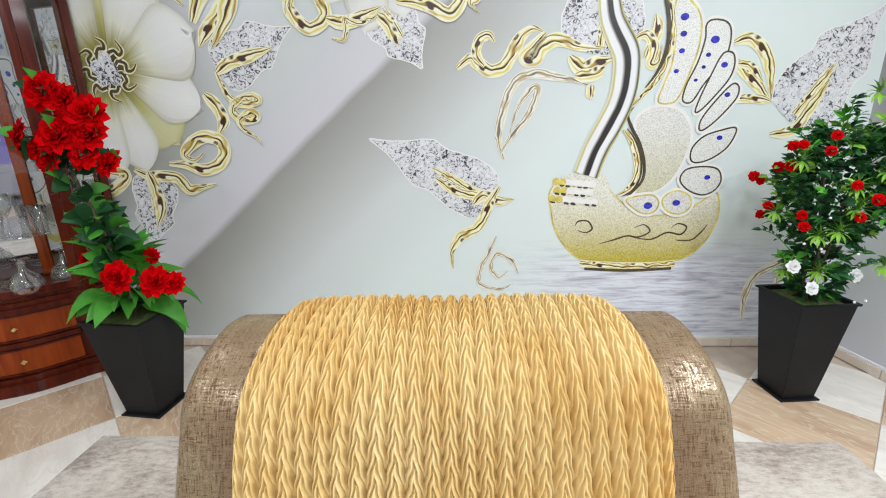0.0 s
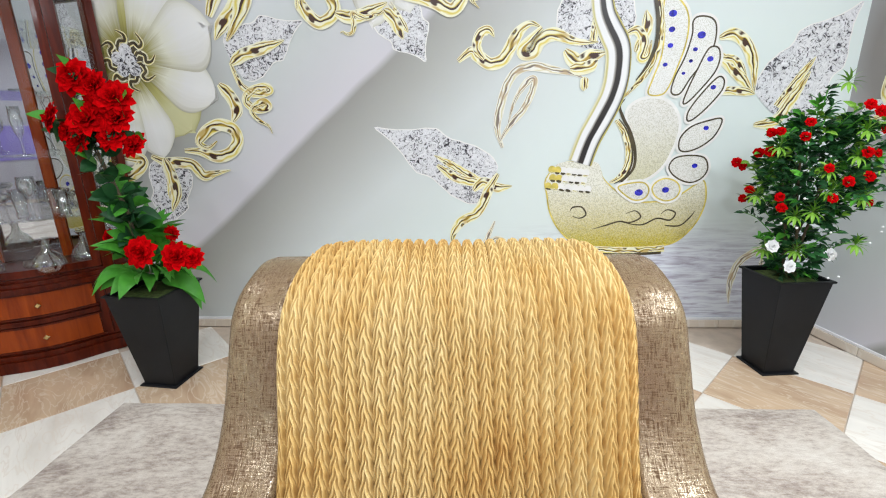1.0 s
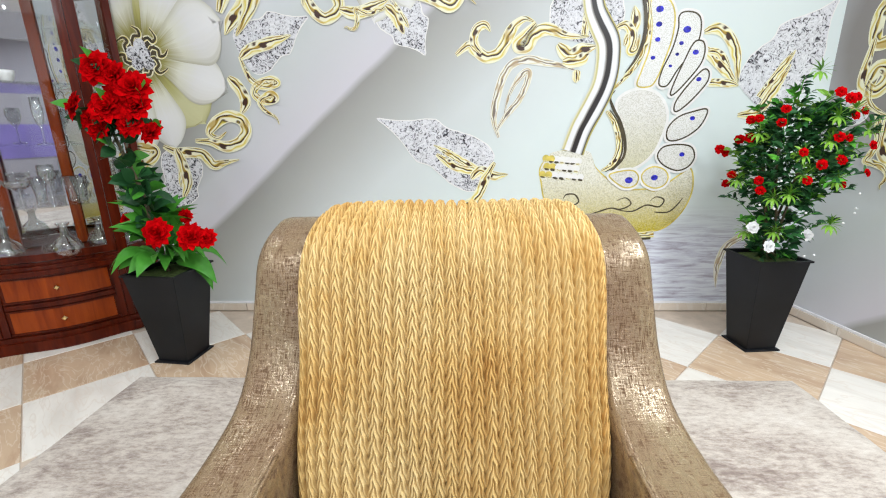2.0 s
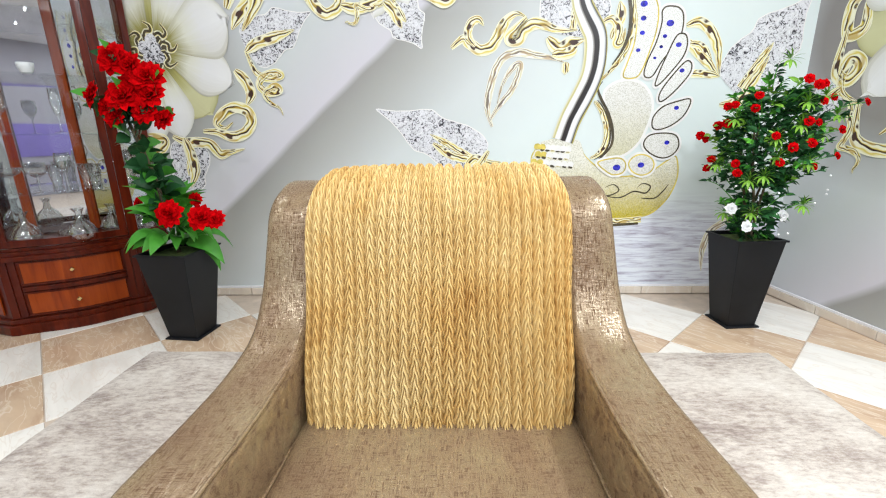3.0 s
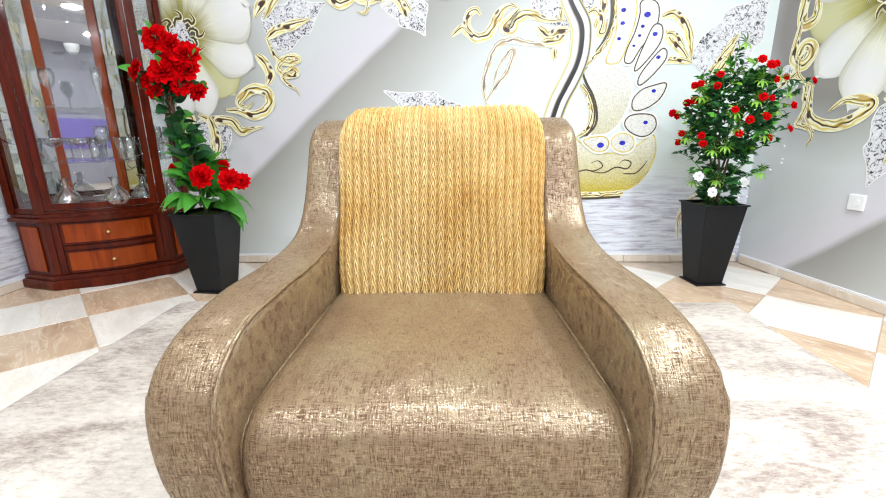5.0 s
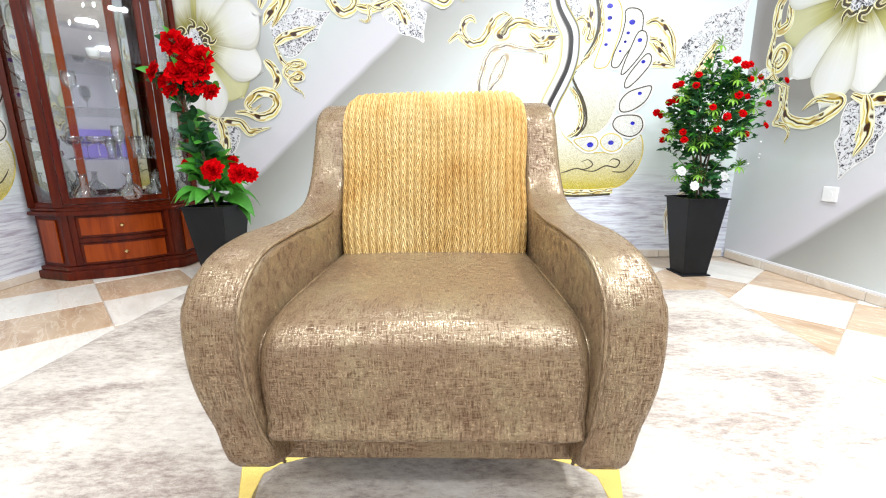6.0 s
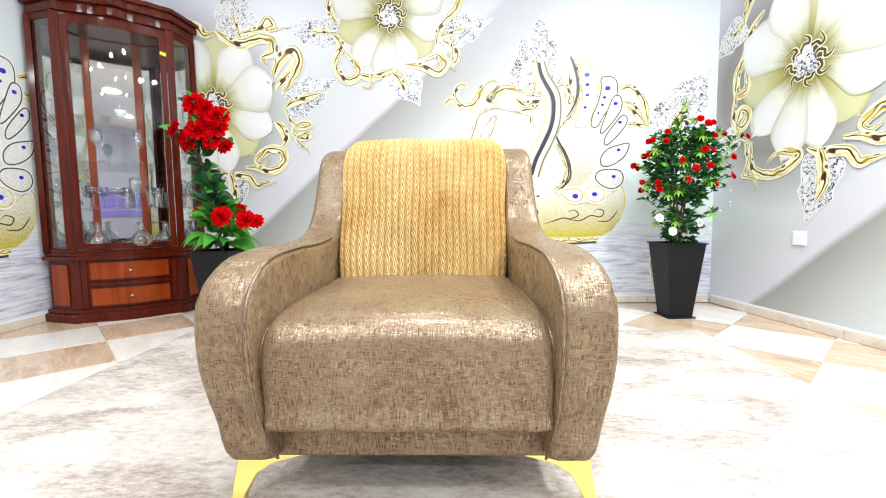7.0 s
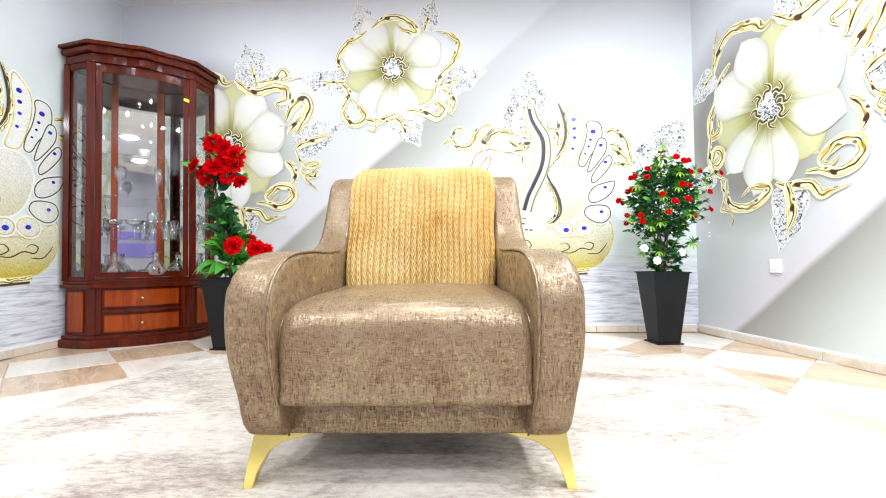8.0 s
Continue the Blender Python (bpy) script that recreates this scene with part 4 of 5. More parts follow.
    for s in (-1, 1):
        p, q = ((F + 0.02, 0.02), (CX - 0.014, CY - 0.028)) if s > 0 else ((-CX + 0.014, CY - 0.028), (-F - 0.02, 0.02))
        g = part("side_pane", flat_pane(p, q, Z0 + 0.03, Z1 - 0.04), M_GLASS, ob, "clear glass side pane")
        g.visible_shadow = False
        wood("side_rail", slab(p, q, Z0 + 0.0, Z0 + 0.03, 0.02))
        wood("side_rail", slab(p, q, Z1 - 0.04, Z1, 0.02))
    # cornice
    wood("cornice", prism(bowed(0.012, 0.05, 24, 0.010), 1.86, 1.915, 0.008))
    wood("cornice", prism(bowed(0.035, 0.052, 24, 0.012), 1.915, 1.96, 0.012))
    wood("cornice", prism(bowed(0.052, 0.054, 24, 0.012), 1.96, 1.985, 0.006))
    # glass shelves
    inner = [(x * 0.93, y * 0.9 + 0.012) for x, y in bowed(-0.012)]
    for z in (0.70, 0.99, 1.27, 1.56):
        sh = part("shelf", prism(inner, z, z + 0.006), M_GLASS, ob, "clear glass shelf")
        sh.visible_shadow = False
    st = part("price_sticker", box((0.035, 0.0015, 0.02), (0.247, -0.018, 1.70), rot=Matrix.Rotation(0.3, 4, "Y")), M_STICKER, ob, "small yellow paper sticker")
    return ob


def knob_mesh(z):
    bm = lathe([(0.005, 0.0), (0.005, 0.010), (0.012, 0.014), (0.014, 0.020), (0.009, 0.025)], 4)
    bmesh.ops.transform(bm, matrix=pose(0, -0.050, z, 90, 0, 0), verts=bm.verts)
    return bm


cabinet()


def glass_thing(name, profile, label, category, seg=20):
    """A hollow glass from its outer profile: the wall folds back inside."""
    bm = lathe(profile, seg)
    ob = part(name, bm, M_CRYSTALWARE, None, "", True)
    ob.visible_shadow = False
    return tagged(ob, label, category, "glassware in the cabinet")


GOBLET = [(0.032, 0.0), (0.030, 0.004), (0.005, 0.010), (0.004, 0.085), (0.012, 0.098), (0.030, 0.125), (0.036, 0.155), (0.032, 0.195), (0.030, 0.195), (0.034, 0.155), (0.028, 0.128), (0.004, 0.104)]
COUPE = [(0.034, 0.0), (0.032, 0.004), (0.005, 0.010), (0.004, 0.075), (0.020, 0.088), (0.048, 0.105), (0.056, 0.130), (0.054, 0.130), (0.046, 0.107), (0.018, 0.092), (0.003, 0.09)]
TUMBLER = [(0.022, 0.0), (0.024, 0.01), (0.022, 0.04), (0.036, 0.135), (0.034, 0.135), (0.020, 0.042), (0.018, 0.012)]
FLUTE = [(0.030, 0.0), (0.028, 0.004), (0.005, 0.010), (0.004, 0.075), (0.016, 0.10), (0.024, 0.15), (0.020, 0.215), (0.0185, 0.215), (0.022, 0.15), (0.014, 0.102), (0.003, 0.09)]
DECANTER = [(0.045, 0.0), (0.062, 0.02), (0.066, 0.05), (0.050, 0.085), (0.020, 0.115), (0.015, 0.145), (0.022, 0.165), (0.030, 0.172), (0.028, 0.172), (0.013, 0.145), (0.018, 0.113), (0.047, 0.083), (0.062, 0.05), (0.058, 0.022), (0.042, 0.006)]
DISH = [(0.03, 0.0), (0.032, 0.006), (0.05, 0.03), (0.045, 0.05), (0.043, 0.05), (0.047, 0.03), (0.028, 0.010)]

SETS = [("wine_glass", GOBLET, "clear crystal stemmed wine glass on a glass shelf", "wine glass", [(-0.13, 0.02, 0.996), (-0.30, 0.14, 0.996), (0.31, 0.14, 0.706), (0.05, 0.06, 0.706)]),
        ("champagne_flute", FLUTE, "slim clear crystal champagne flute on a glass shelf", "champagne glass", [(0.08, 0.03, 0.996)]),
        ("coupe_glass", COUPE, "wide clear crystal coupe glass on a glass shelf", "coupe glass", [(-0.05, -0.005, 0.706), (-0.17, 0.06, 0.706), (0.35, 0.13, 0.706)]),
        ("tumbler", TUMBLER, "tall flared clear glass tumbler on a glass shelf", "tumbler", [(0.17, 0.03, 0.706), (0.13, 0.10, 0.706), (0.0, 0.12, 0.706)]),
        ("decanter", DECANTER, "round-bodied clear crystal decanter in the cabinet", "decanter", [(0.07, 0.0, 0.446), (-0.16, 0.05, 0.446), (0.20, 0.10, 0.446), (0.33, 0.13, 0.446)]),
        ("glass_bowl", DISH, "small clear glass bowl on a high shelf", "bowl", [(0.0, 0.10, 0.446), (-0.28, 0.14, 0.706)])]
for nm, prof, lab, cat, places in SETS:
    first = glass_thing(nm, prof, lab, cat)
    for i, (x, y, z) in enumerate(places):
        m = CAB_M @ pose(x, y, z)
        if i == 0:
            first.matrix_basis = m
        else:
            copy_thing(first, m)
cup = part("cup", lathe([(0.018, 0), (0.022, 0.004), (0.032, 0.03), (0.034, 0.05), (0.031, 0.05), (0.029, 0.03), (0.016, 0.006)], 20), M_PLASTIC, None, "", True)
cup.matrix_basis = CAB_M @ pose(0.0, 0.05, 1.276)
tagged(cup, "small white porcelain coffee cup on a glass shelf", "cup")

# socket on the east wall
sock = thing("wall_socket", RIGHT_M @ pose(-1.562, 0, 0.487), "square white plastic wall socket below a printed leaf", "socket")
part("cover", box((0.078, 0.010, 0.078), (0, -0.005, 0), 0.004, 2), M_PLASTIC, sock)
part("well", lathe([(0.018, 0.0), (0.018, 0.002)], 20), M_PLASTIC, sock).matrix_basis = pose(0, -0.0105, 0, 90, 0, 0)

# ---- printed mural ----
LAYER = 0.0012


def sheet(bm, rows, uvs, depth):
    """A flat grid of printed picture, with its own coordinates along and across."""
    lay = bm.loops.layers.uv.verify()
    vs = [[bm.verts.new((p[0], -0.45 * depth, p[1])) for p in r] for r in rows]
    for i in range(len(rows) - 1):
        for j in range(len(rows[0]) - 1):
            f = bm.faces.new((vs[i][j], vs[i][j + 1], vs[i + 1][j + 1], vs[i + 1][j]))
            for lp, (a, b) in zip(f.loops, ((i, j), (i, j + 1), (i + 1, j + 1), (i + 1, j))):
                lp[lay].uv = uvs[a][b]
    return bm


def ribbon(pts, width, depth, material, parent, name="curl", taper=(0.35, 0.1), label="", closed=False):
    line = spline(pts, 9, closed)
    if closed:
        line.append(line[0])
    n = len(line)
    rows, uvs, run = [], [], 0.0
    for i, p in enumerate(line):
        a, b = line[max(i - 1, 0)], line[min(i + 1, n - 1)]
        if closed:
            a, b = line[i - 1 if i else n - 2], line[i + 1 if i < n - 1 else 1]
        d = (b - a).normalized()
        side = Vector((-d.y, d.x))
        t = i / (n - 1)
        w = width * (0.5 if closed else 0.62)
        if not closed:
            w *= min(1.0, taper[0] + (1 - taper[0]) * t / 0.2, taper[1] + (1 - taper[1]) * (1 - t) / 0.3)
        if i:
            run += (p - line[i - 1]).length
        rows.append([p - side * w, p, p + side * w])
        uvs.append([(run / max(width, 0.012) * 0.22, 0.0), (run / max(width, 0.012) * 0.22, 0.5), (run / max(width, 0.012) * 0.22, 1.0)])
    bm = sheet(bmesh.new(), rows, uvs, depth)
    fix_normals(bm)
    return part(name, bm, material, parent, label)


def fix_normals(bm):
    bm.normal_update()
    for f in bm.faces:
        if f.normal.y > 0:
            f.normal_flip()


def blob(pts, depth, material, parent, name, label="", per=8):
    line = spline(pts, per, True)
    bm = bmesh.new()
    f = bm.faces.new([bm.verts.new((p.x, -0.45 * depth, p.y)) for p in line])
    bmesh.ops.triangulate(bm, faces=[f])
    fix_normals(bm)
    return part(name, bm, material, parent, label)


def petal(centre, angle, length, width, depth, material, parent, seed):
    """A fan-shaped petal: narrow at the heart, widest near its scalloped end."""
    rng = random.Random(seed)
    d = Vector((math.cos(math.radians(angle)), math.sin(math.radians(angle))))
    s = Vector((-d.y, d.x))
    phase, bend = rng.uniform(0, 6.28), rng.uniform(-0.06, 0.06)
    rows, uvs = [], []
    nr, nw = 26, 16
    for i in range(nr + 1):
        r = i / nr
        h = width * max(0.0, math.sin(math.pi * r ** 2.2)) ** 0.62
        row, uv = [], []
        for j in range(nw + 1):
            w = -1 + 2 * j / nw
            lobe = 0.045 * math.cos(3.6 * w + phase) + 0.026 * math.cos(10 * w + 2 * phase)
            row.append(Vector(centre) + d * (length * (r + lobe * r ** 7)) + s * (h * w * (1 + 0.03 * math.cos(14 * r + phase)) + bend * length * r * r))
            uv.append((r, j / nw))
        rows.append(row)
        uvs.append(uv)
    bm = sheet(bmesh.new(), rows, uvs, depth)
    fix_normals(bm)
    return part("petal", bm, material, parent)


def flower(centre, size, mural, spin=0.0):
    """A large printed blossom: pale petals over olive ones, a crystal heart with gilt stamens."""
    cx, cz = centre
    bm = lathe([(0.098 * size, 0), (0.098 * size, 0.0002)], 20)
    bmesh.ops.transform(bm, matrix=pose(cx, -0.0046, cz, 90, 0, 0), verts=bm.verts)
    head = part("flower_heart", bm, M_INK, mural, "printed dark flower heart with crystals")
    plan = [(188, 0.46, 0.14, 1), (312, 0.46, 0.17, 1), (84, 0.50, 0.16, 1), (222, 0.50, 0.125, 0), (283, 0.50, 0.115, 0), (253, 0.55, 0.125, 0), (150, 0.52, 0.175, 0), (112, 0.53, 0.145, 0), (58, 0.50, 0.15, 0), (336, 0.48, 0.135, 0), (18, 0.49, 0.18, 0)]
    for k, (a, L, w, back) in enumerate(plan):
        petal(centre, a + spin, L * size, w * size, 0.002 + LAYER * 0.6 * k, M_PETAL_BACK if back else M_PETAL, head, k + 3)
    rng = random.Random(int(cx * 100) + 3)
    for k in range(8):
        a = math.radians(45 * k + 18)
        c, s = math.cos(a), math.sin(a)
        q = [(0.05, 0.0), (0.085, 0.022), (0.122, -0.006), (0.112, -0.042), (0.148, -0.05), (0.185, -0.012 + rng.uniform(-0.02, 0.02))]
        line = [(cx + 0.85 * size * (c * x - s * y), cz + 0.85 * size * (s * x + c * y)) for x, y in q]
        ribbon(line, 0.024 * size, 0.0110 + 0.0001 * k, M_GOLD, head, "stamen", (0.6, 0.3))
        ribbon(line, 0.012 * size, 0.0125 + 0.0003 * k, M_INK, head, "stamen_line", (0.8, 0.2))
    for k in range(5):
        a = math.radians(72 * k + 20)
        r = 0.052 * size if k else 0.02 * size
        bm = lathe([(0.036 * size, 0), (0.036 * size, 0.0002)], 12)
        bmesh.ops.transform(bm, matrix=pose(cx + r * math.cos(a), -0.0069 - 0.0002 * k, cz + r * math.sin(a), 90, 0, 0), verts=bm.verts)
        part("crystal", bm, M_CRYSTAL, head, "printed cut crystal")
    return head


LEAF_AT = (0.0, 0.04, 0.10, 0.20, 0.30, 0.38, 0.44, 0.52, 0.62, 0.72, 0.82, 0.90, 0.96, 1.0)
LEAF_HALF = (0.0, 0.70, 0.95, 1.08, 1.0, 0.82, 0.78, 0.85, 0.74, 0.47, 0.22, 0.10, 0.04, 0.0)


def crystal_leaf(base, tip, width, depth, mural, bend=0.1, lobes=0.16, skew=0.0):
    base, tip = Vector(base), Vector(tip)
    d = tip - base
    L = d.length
    d.normalize()
    s = Vector((-d.y, d.x))
    def outline(grow):
        rows, uvs = [], []
        n = 44
        for i in range(n + 1):
            t = i / n
            h = float(np.interp(t, LEAF_AT, LEAF_HALF))
            h *= 1 + 0.5 * lobes * math.sin(2 * math.pi * t * 2.4 + 0.5)
            c = base + d * (L * t) + s * (bend * L * math.sin(math.pi * t) * 0.5 + bend * L * 0.35 * t * t)
            row = [c + s * (width * h * w * 0.5 * (1 + skew * w) + (grow * w if 0 < t < 1 else 0)) for w in (-1, -0.5, 0, 0.5, 1)]
            back = -0.13 * L * math.exp(-((t - 0.03) / 0.13) ** 2)
            row = [p + d * back * abs(w) for p, w in zip(row, (-1, -0.5, 0, 0.5, 1))]
            rows.append(row)
            uvs.append([(t, (w + 1) / 2) for w in (-1, -0.5, 0, 0.5, 1)])
        return rows, uvs
    bm = sheet(bmesh.new(), *outline(0.006), depth)
    fix_normals(bm)
    leaf = part("leaf_border", bm, M_PEARL, mural)
    bm = sheet(bmesh.new(), *outline(0.0), depth + 0.0008)
    fix_normals(bm)
    part("leaf", bm, M_CRYSTAL, leaf, "printed crystal leaf")
    ribbon([base - d * 0.03, base + d * L * 0.2 + s * bend * L * 0.3, base + d * L * 0.45 + s * bend * L * 0.5], 0.030, depth + 0.0016, M_GOLD, leaf, "vein", (1.0, 0.1))
    return leaf


def twist(a, b, turns, amp, width, depth, mural):
    """A corkscrew tendril between two points."""
    a, b = Vector(a), Vector(b)
    d = b - a
    s = Vector((-d.y, d.x)).normalized()
    pts = []
    n = int(turns * 6)
    for i in range(n + 1):
        t = i / n
        ang = 2 * math.pi * turns * t
        k = 0.25 + 0.75 * math.sin(math.pi * min(1, t * 1.05))
        pts.append(a + d * (t + 0.35 / turns * math.sin(ang) * k / 3.2) + s * (amp * math.sin(ang * 0.5 + 0.4) * k + 0.4 * amp * math.cos(ang)))
    return ribbon(pts, width, depth, M_GOLD, mural, "tendril", (0.8, 0.15))


def jewel(at, r, parent, depth):
    bm = lathe([(1.0, 0.0), (0.7, 0.05)], 14)
    bmesh.ops.transform(bm, matrix=pose(at[0], -0.45 * depth, at[1], 90, 0, 0) @ Matrix.Diagonal((r, r * 0.8, 0.005, 1)), verts=bm.verts)
    part("jewel", bm, M_JEWEL, parent, "printed blue jewel")


def feather(pts, mural, depth, stones, dark=True):
    f = blob(pts, depth, M_FEATHER, mural, "feather", "printed silver feather with blue jewels")
    ribbon(pts, 0.030, depth - 0.0006, M_PEARL, f, "outline", closed=True)
    ribbon(pts, 0.0075, depth + 0.0005, M_INK if dark else M_GILT, f, "edge_line", closed=True)
    for x, y, r in stones:
        jewel((x, y), 0.88 * r, f, depth + 0.0012)
    return f


def ellipse(cx, cy, rx, ry, tilt, n=8):
    c, s = math.cos(math.radians(tilt)), math.sin(math.radians(tilt))
    return [(cx + c * rx * math.cos(2 * math.pi * k / n) - s * ry * math.sin(2 * math.pi * k / n), cy + s * rx * math.cos(2 * math.pi * k / n) + c * ry * math.sin(2 * math.pi * k / n)) for k in range(n)]


def swan(mural):
    # bowl-shaped body, white glitter above and gold below
    bowl_pts = [(0.505, 0.815), (0.517, 0.745), (0.535, 0.66), (0.581, 0.572), (0.656, 0.497), (0.728, 0.473), (0.912, 0.465), (1.108, 0.47), (1.202, 0.493), (1.275, 0.565), (1.316, 0.651), (1.325, 0.735), (1.303, 0.812), (1.261, 0.791), (1.203, 0.748), (1.134, 0.698), (1.079, 0.707), (0.998, 0.706), (0.914, 0.735), (0.85, 0.78), (0.797, 0.83), (0.759, 0.901), (0.656, 0.914), (0.576, 0.904), (0.532, 0.867)]
    bowl = blob(bowl_pts, 0.004, M_BOWL, mural, "vase_body", "printed gold glitter swan vase body")
    ribbon(bowl_pts, 0.008, 0.0046, M_GILT, bowl, "outline", closed=True)
    ribbon([(0.676, 0.461), (0.773, 0.451), (0.914, 0.444), (1.055, 0.446), (1.148, 0.457)], 0.034, 0.0052, M_GOLD, bowl, "foot_band", (0.9, 0.9))
    ribbon([(0.7, 0.434), (0.916, 0.423), (1.134, 0.433)], 0.012, 0.0062, M_INK, bowl, "foot_shadow", (0.9, 0.9))
    # engraved scrolls
    for k, q in enumerate(([(0.64, 0.659), (0.655, 0.681), (0.7, 0.681), (0.724, 0.643), (0.693, 0.623), (0.653, 0.635)],
                           [(0.764, 0.564), (0.832, 0.584), (0.899, 0.604), (0.955, 0.598), (1.007, 0.626), (0.976, 0.66), (0.928, 0.644)],
                           [(0.899, 0.604), (1.011, 0.585), (1.09, 0.619), (1.159, 0.61), (1.182, 0.647), (1.139, 0.664), (1.109, 0.642)],
                           [(1.135, 0.581), (1.21, 0.58), (1.253, 0.617), (1.28, 0.657)])):
        ribbon(q, 0.0065, 0.0052 + 0.0004 * k, M_INK, bowl, "scroll", (0.3, 0.3))
    # collar: three rows of glassy beads
    blob([(0.576, 0.91), (0.672, 0.916), (0.764, 0.907), (0.797, 0.83), (0.833, 0.783), (0.775, 0.764), (0.639, 0.761), (0.516, 0.768), (0.51, 0.824), (0.54, 0.878)], 0.0056, M_BOWL, bowl, "collar", "printed clear bead collar")
    for r in range(3):
        for c in range(7 - r % 2):
            x, z = 0.520 + 0.034 * c + 0.014 * (r % 2) + 0.008 * (2 - r) * (1 - c / 3.0), 0.877 - 0.042 * r - 0.003 * c
            blob(ellipse(x, z, 0.019, 0.0195, 0, 6), 0.0064 + 0.0004 * ((r + c) % 2), M_GILT if c < 2 else M_PEARL, bowl, "bead", "", 3)
            ribbon([(x - 0.012, z - 0.012), (x + 0.001 * (5 * r - c), z - 0.016), (x + 0.012, z - 0.014)], 0.006 + 0.0016 * ((c + 2 * r) % 4), 0.0080, M_INK if (c + r) % 3 else M_GOLD, bowl, "bead_shadow")
    # long neck
    neck = ribbon([(0.673, 0.908), (0.709, 1.021), (0.765, 1.136), (0.806, 1.234), (0.821, 1.335), (0.814, 1.441), (0.772, 1.522), (0.739, 1.59), (0.72, 1.67)], 0.098, 0.0110, M_STEEL, mural, "swan_neck", (1.0, 0.8), "printed silver swan neck")
    # gilt throat loop
    ribbon([(0.831, 0.808), (0.882, 0.835), (0.913, 0.899), (0.91, 0.984), (0.879, 1.057), (0.835, 1.114)], 0.030, 0.0096, M_GOLD, mural, "throat", (0.3, 0.4))
    ribbon([(0.853, 0.802), (0.904, 0.834), (0.932, 0.899), (0.926, 0.984), (0.894, 1.062), (0.85, 1.119)], 0.008, 0.0104, M_INK, mural, "throat_line", (0.3, 0.4))
    # wing shield with its raised white rim
    shield_pts = [(0.882, 1.153), (0.919, 1.197), (0.987, 1.218), (1.07, 1.204), (1.128, 1.146), (1.149, 1.07), (1.132, 0.98), (1.094, 0.891), (1.025, 0.827), (0.934, 0.801), (0.91, 0.823), (0.944, 0.904), (0.935, 0.997), (0.895, 1.075)]
    shield = blob(shield_pts, 0.0076, M_WING, mural, "wing_shield", "printed pale glitter wing")
    ribbon(shield_pts, 0.014, 0.0086, M_PEARL, shield, "rim", closed=True)
    ribbon([(0.87, 0.791), (0.94, 0.872), (0.944, 0.957), (0.914, 1.049), (0.87, 1.123), (0.849, 1.177), (0.871, 1.213)], 0.012, 0.0096, M_INK, shield, "edge_line", (0.5, 0.2))
    # dark stroke up to the wing tip
    ribbon([(0.95, 1.706), (0.983, 1.627), (1.001, 1.539), (1, 1.448), (0.971, 1.356), (0.924, 1.285), (0.865, 1.223)], 0.030, 0.0100, M_GOLD, mural, "wing_stroke", (0.4, 0.3))
    ribbon([(0.94, 1.706), (0.971, 1.628), (0.989, 1.539), (0.988, 1.448), (0.96, 1.365), (0.913, 1.295)], 0.014, 0.0112, M_INK, mural, "wing_stroke_line", (0.4, 0.3))
    feather([(1.017, 1.678), (1.066, 1.647), (1.111, 1.597), (1.129, 1.535), (1.125, 1.445), (1.101, 1.352), (1.074, 1.27), (1.042, 1.229), (0.978, 1.235), (0.994, 1.308), (1.02, 1.401), (1.021, 1.516), (1.005, 1.605)], mural, 0.0090, [(1.051, 1.582, 0.021), (1.055, 1.515, 0.017), (1.056, 1.446, 0.015), (1.042, 1.363, 0.013)], False)
    feather([(1.172, 1.567), (1.228, 1.559), (1.256, 1.52), (1.255, 1.437), (1.216, 1.368), (1.169, 1.303), (1.127, 1.232), (1.086, 1.238), (1.094, 1.305), (1.131, 1.398), (1.15, 1.49), (1.147, 1.546)], mural, 0.0100, [(1.193, 1.488, 0.022), (1.173, 1.427, 0.013), (1.159, 1.377, 0.011), (1.132, 1.323, 0.01)], True)
    feather([(1.247, 1.437), (1.28, 1.429), (1.292, 1.383), (1.277, 1.325), (1.226, 1.254), (1.172, 1.194), (1.148, 1.19), (1.164, 1.256), (1.199, 1.35), (1.224, 1.412)], mural, 0.0110, [(1.248, 1.384, 0.017)], True)
    feather([(1.293, 1.301), (1.324, 1.293), (1.326, 1.252), (1.296, 1.204), (1.243, 1.144), (1.197, 1.107), (1.176, 1.112), (1.182, 1.157), (1.23, 1.23)], mural, 0.0120, [(1.28, 1.258, 0.015)], True)
    feather([(1.338, 1.114), (1.341, 1.079), (1.312, 1.023), (1.254, 0.978), (1.192, 0.958), (1.157, 0.972), (1.157, 1.026), (1.202, 1.077), (1.274, 1.103)], mural, 0.0130, [(1.274, 1.07, 0.015)], True)
    feather([(1.288, 0.925), (1.31, 0.871), (1.283, 0.823), (1.227, 0.805), (1.157, 0.833), (1.119, 0.88), (1.144, 0.927), (1.221, 0.939)], mural, 0.0140, [(1.244, 0.888, 0.016)], True)
    feather([(1.187, 0.77), (1.171, 0.729), (1.124, 0.712), (1.071, 0.733), (1.047, 0.775), (1.067, 0.81), (1.11, 0.826), (1.163, 0.809)], mural, 0.0150, [(1.115, 0.768, 0.021)], False)
    feather([(0.876, 0.785), (0.934, 0.804), (1, 0.806), (1.031, 0.772), (1.017, 0.728), (0.964, 0.717), (0.912, 0.746)], mural, 0.0160, [(0.982, 0.756, 0.024)], False)

def curls(points, width, mural, depth=0.005, name="curl"):
    return ribbon(points, width * 1.42, depth, M_GOLD, mural, name)


def pale(points, width, mural, depth=0.005):
    return ribbon(points, width, depth, M_GOLD_PALE, mural, "faded_curl")


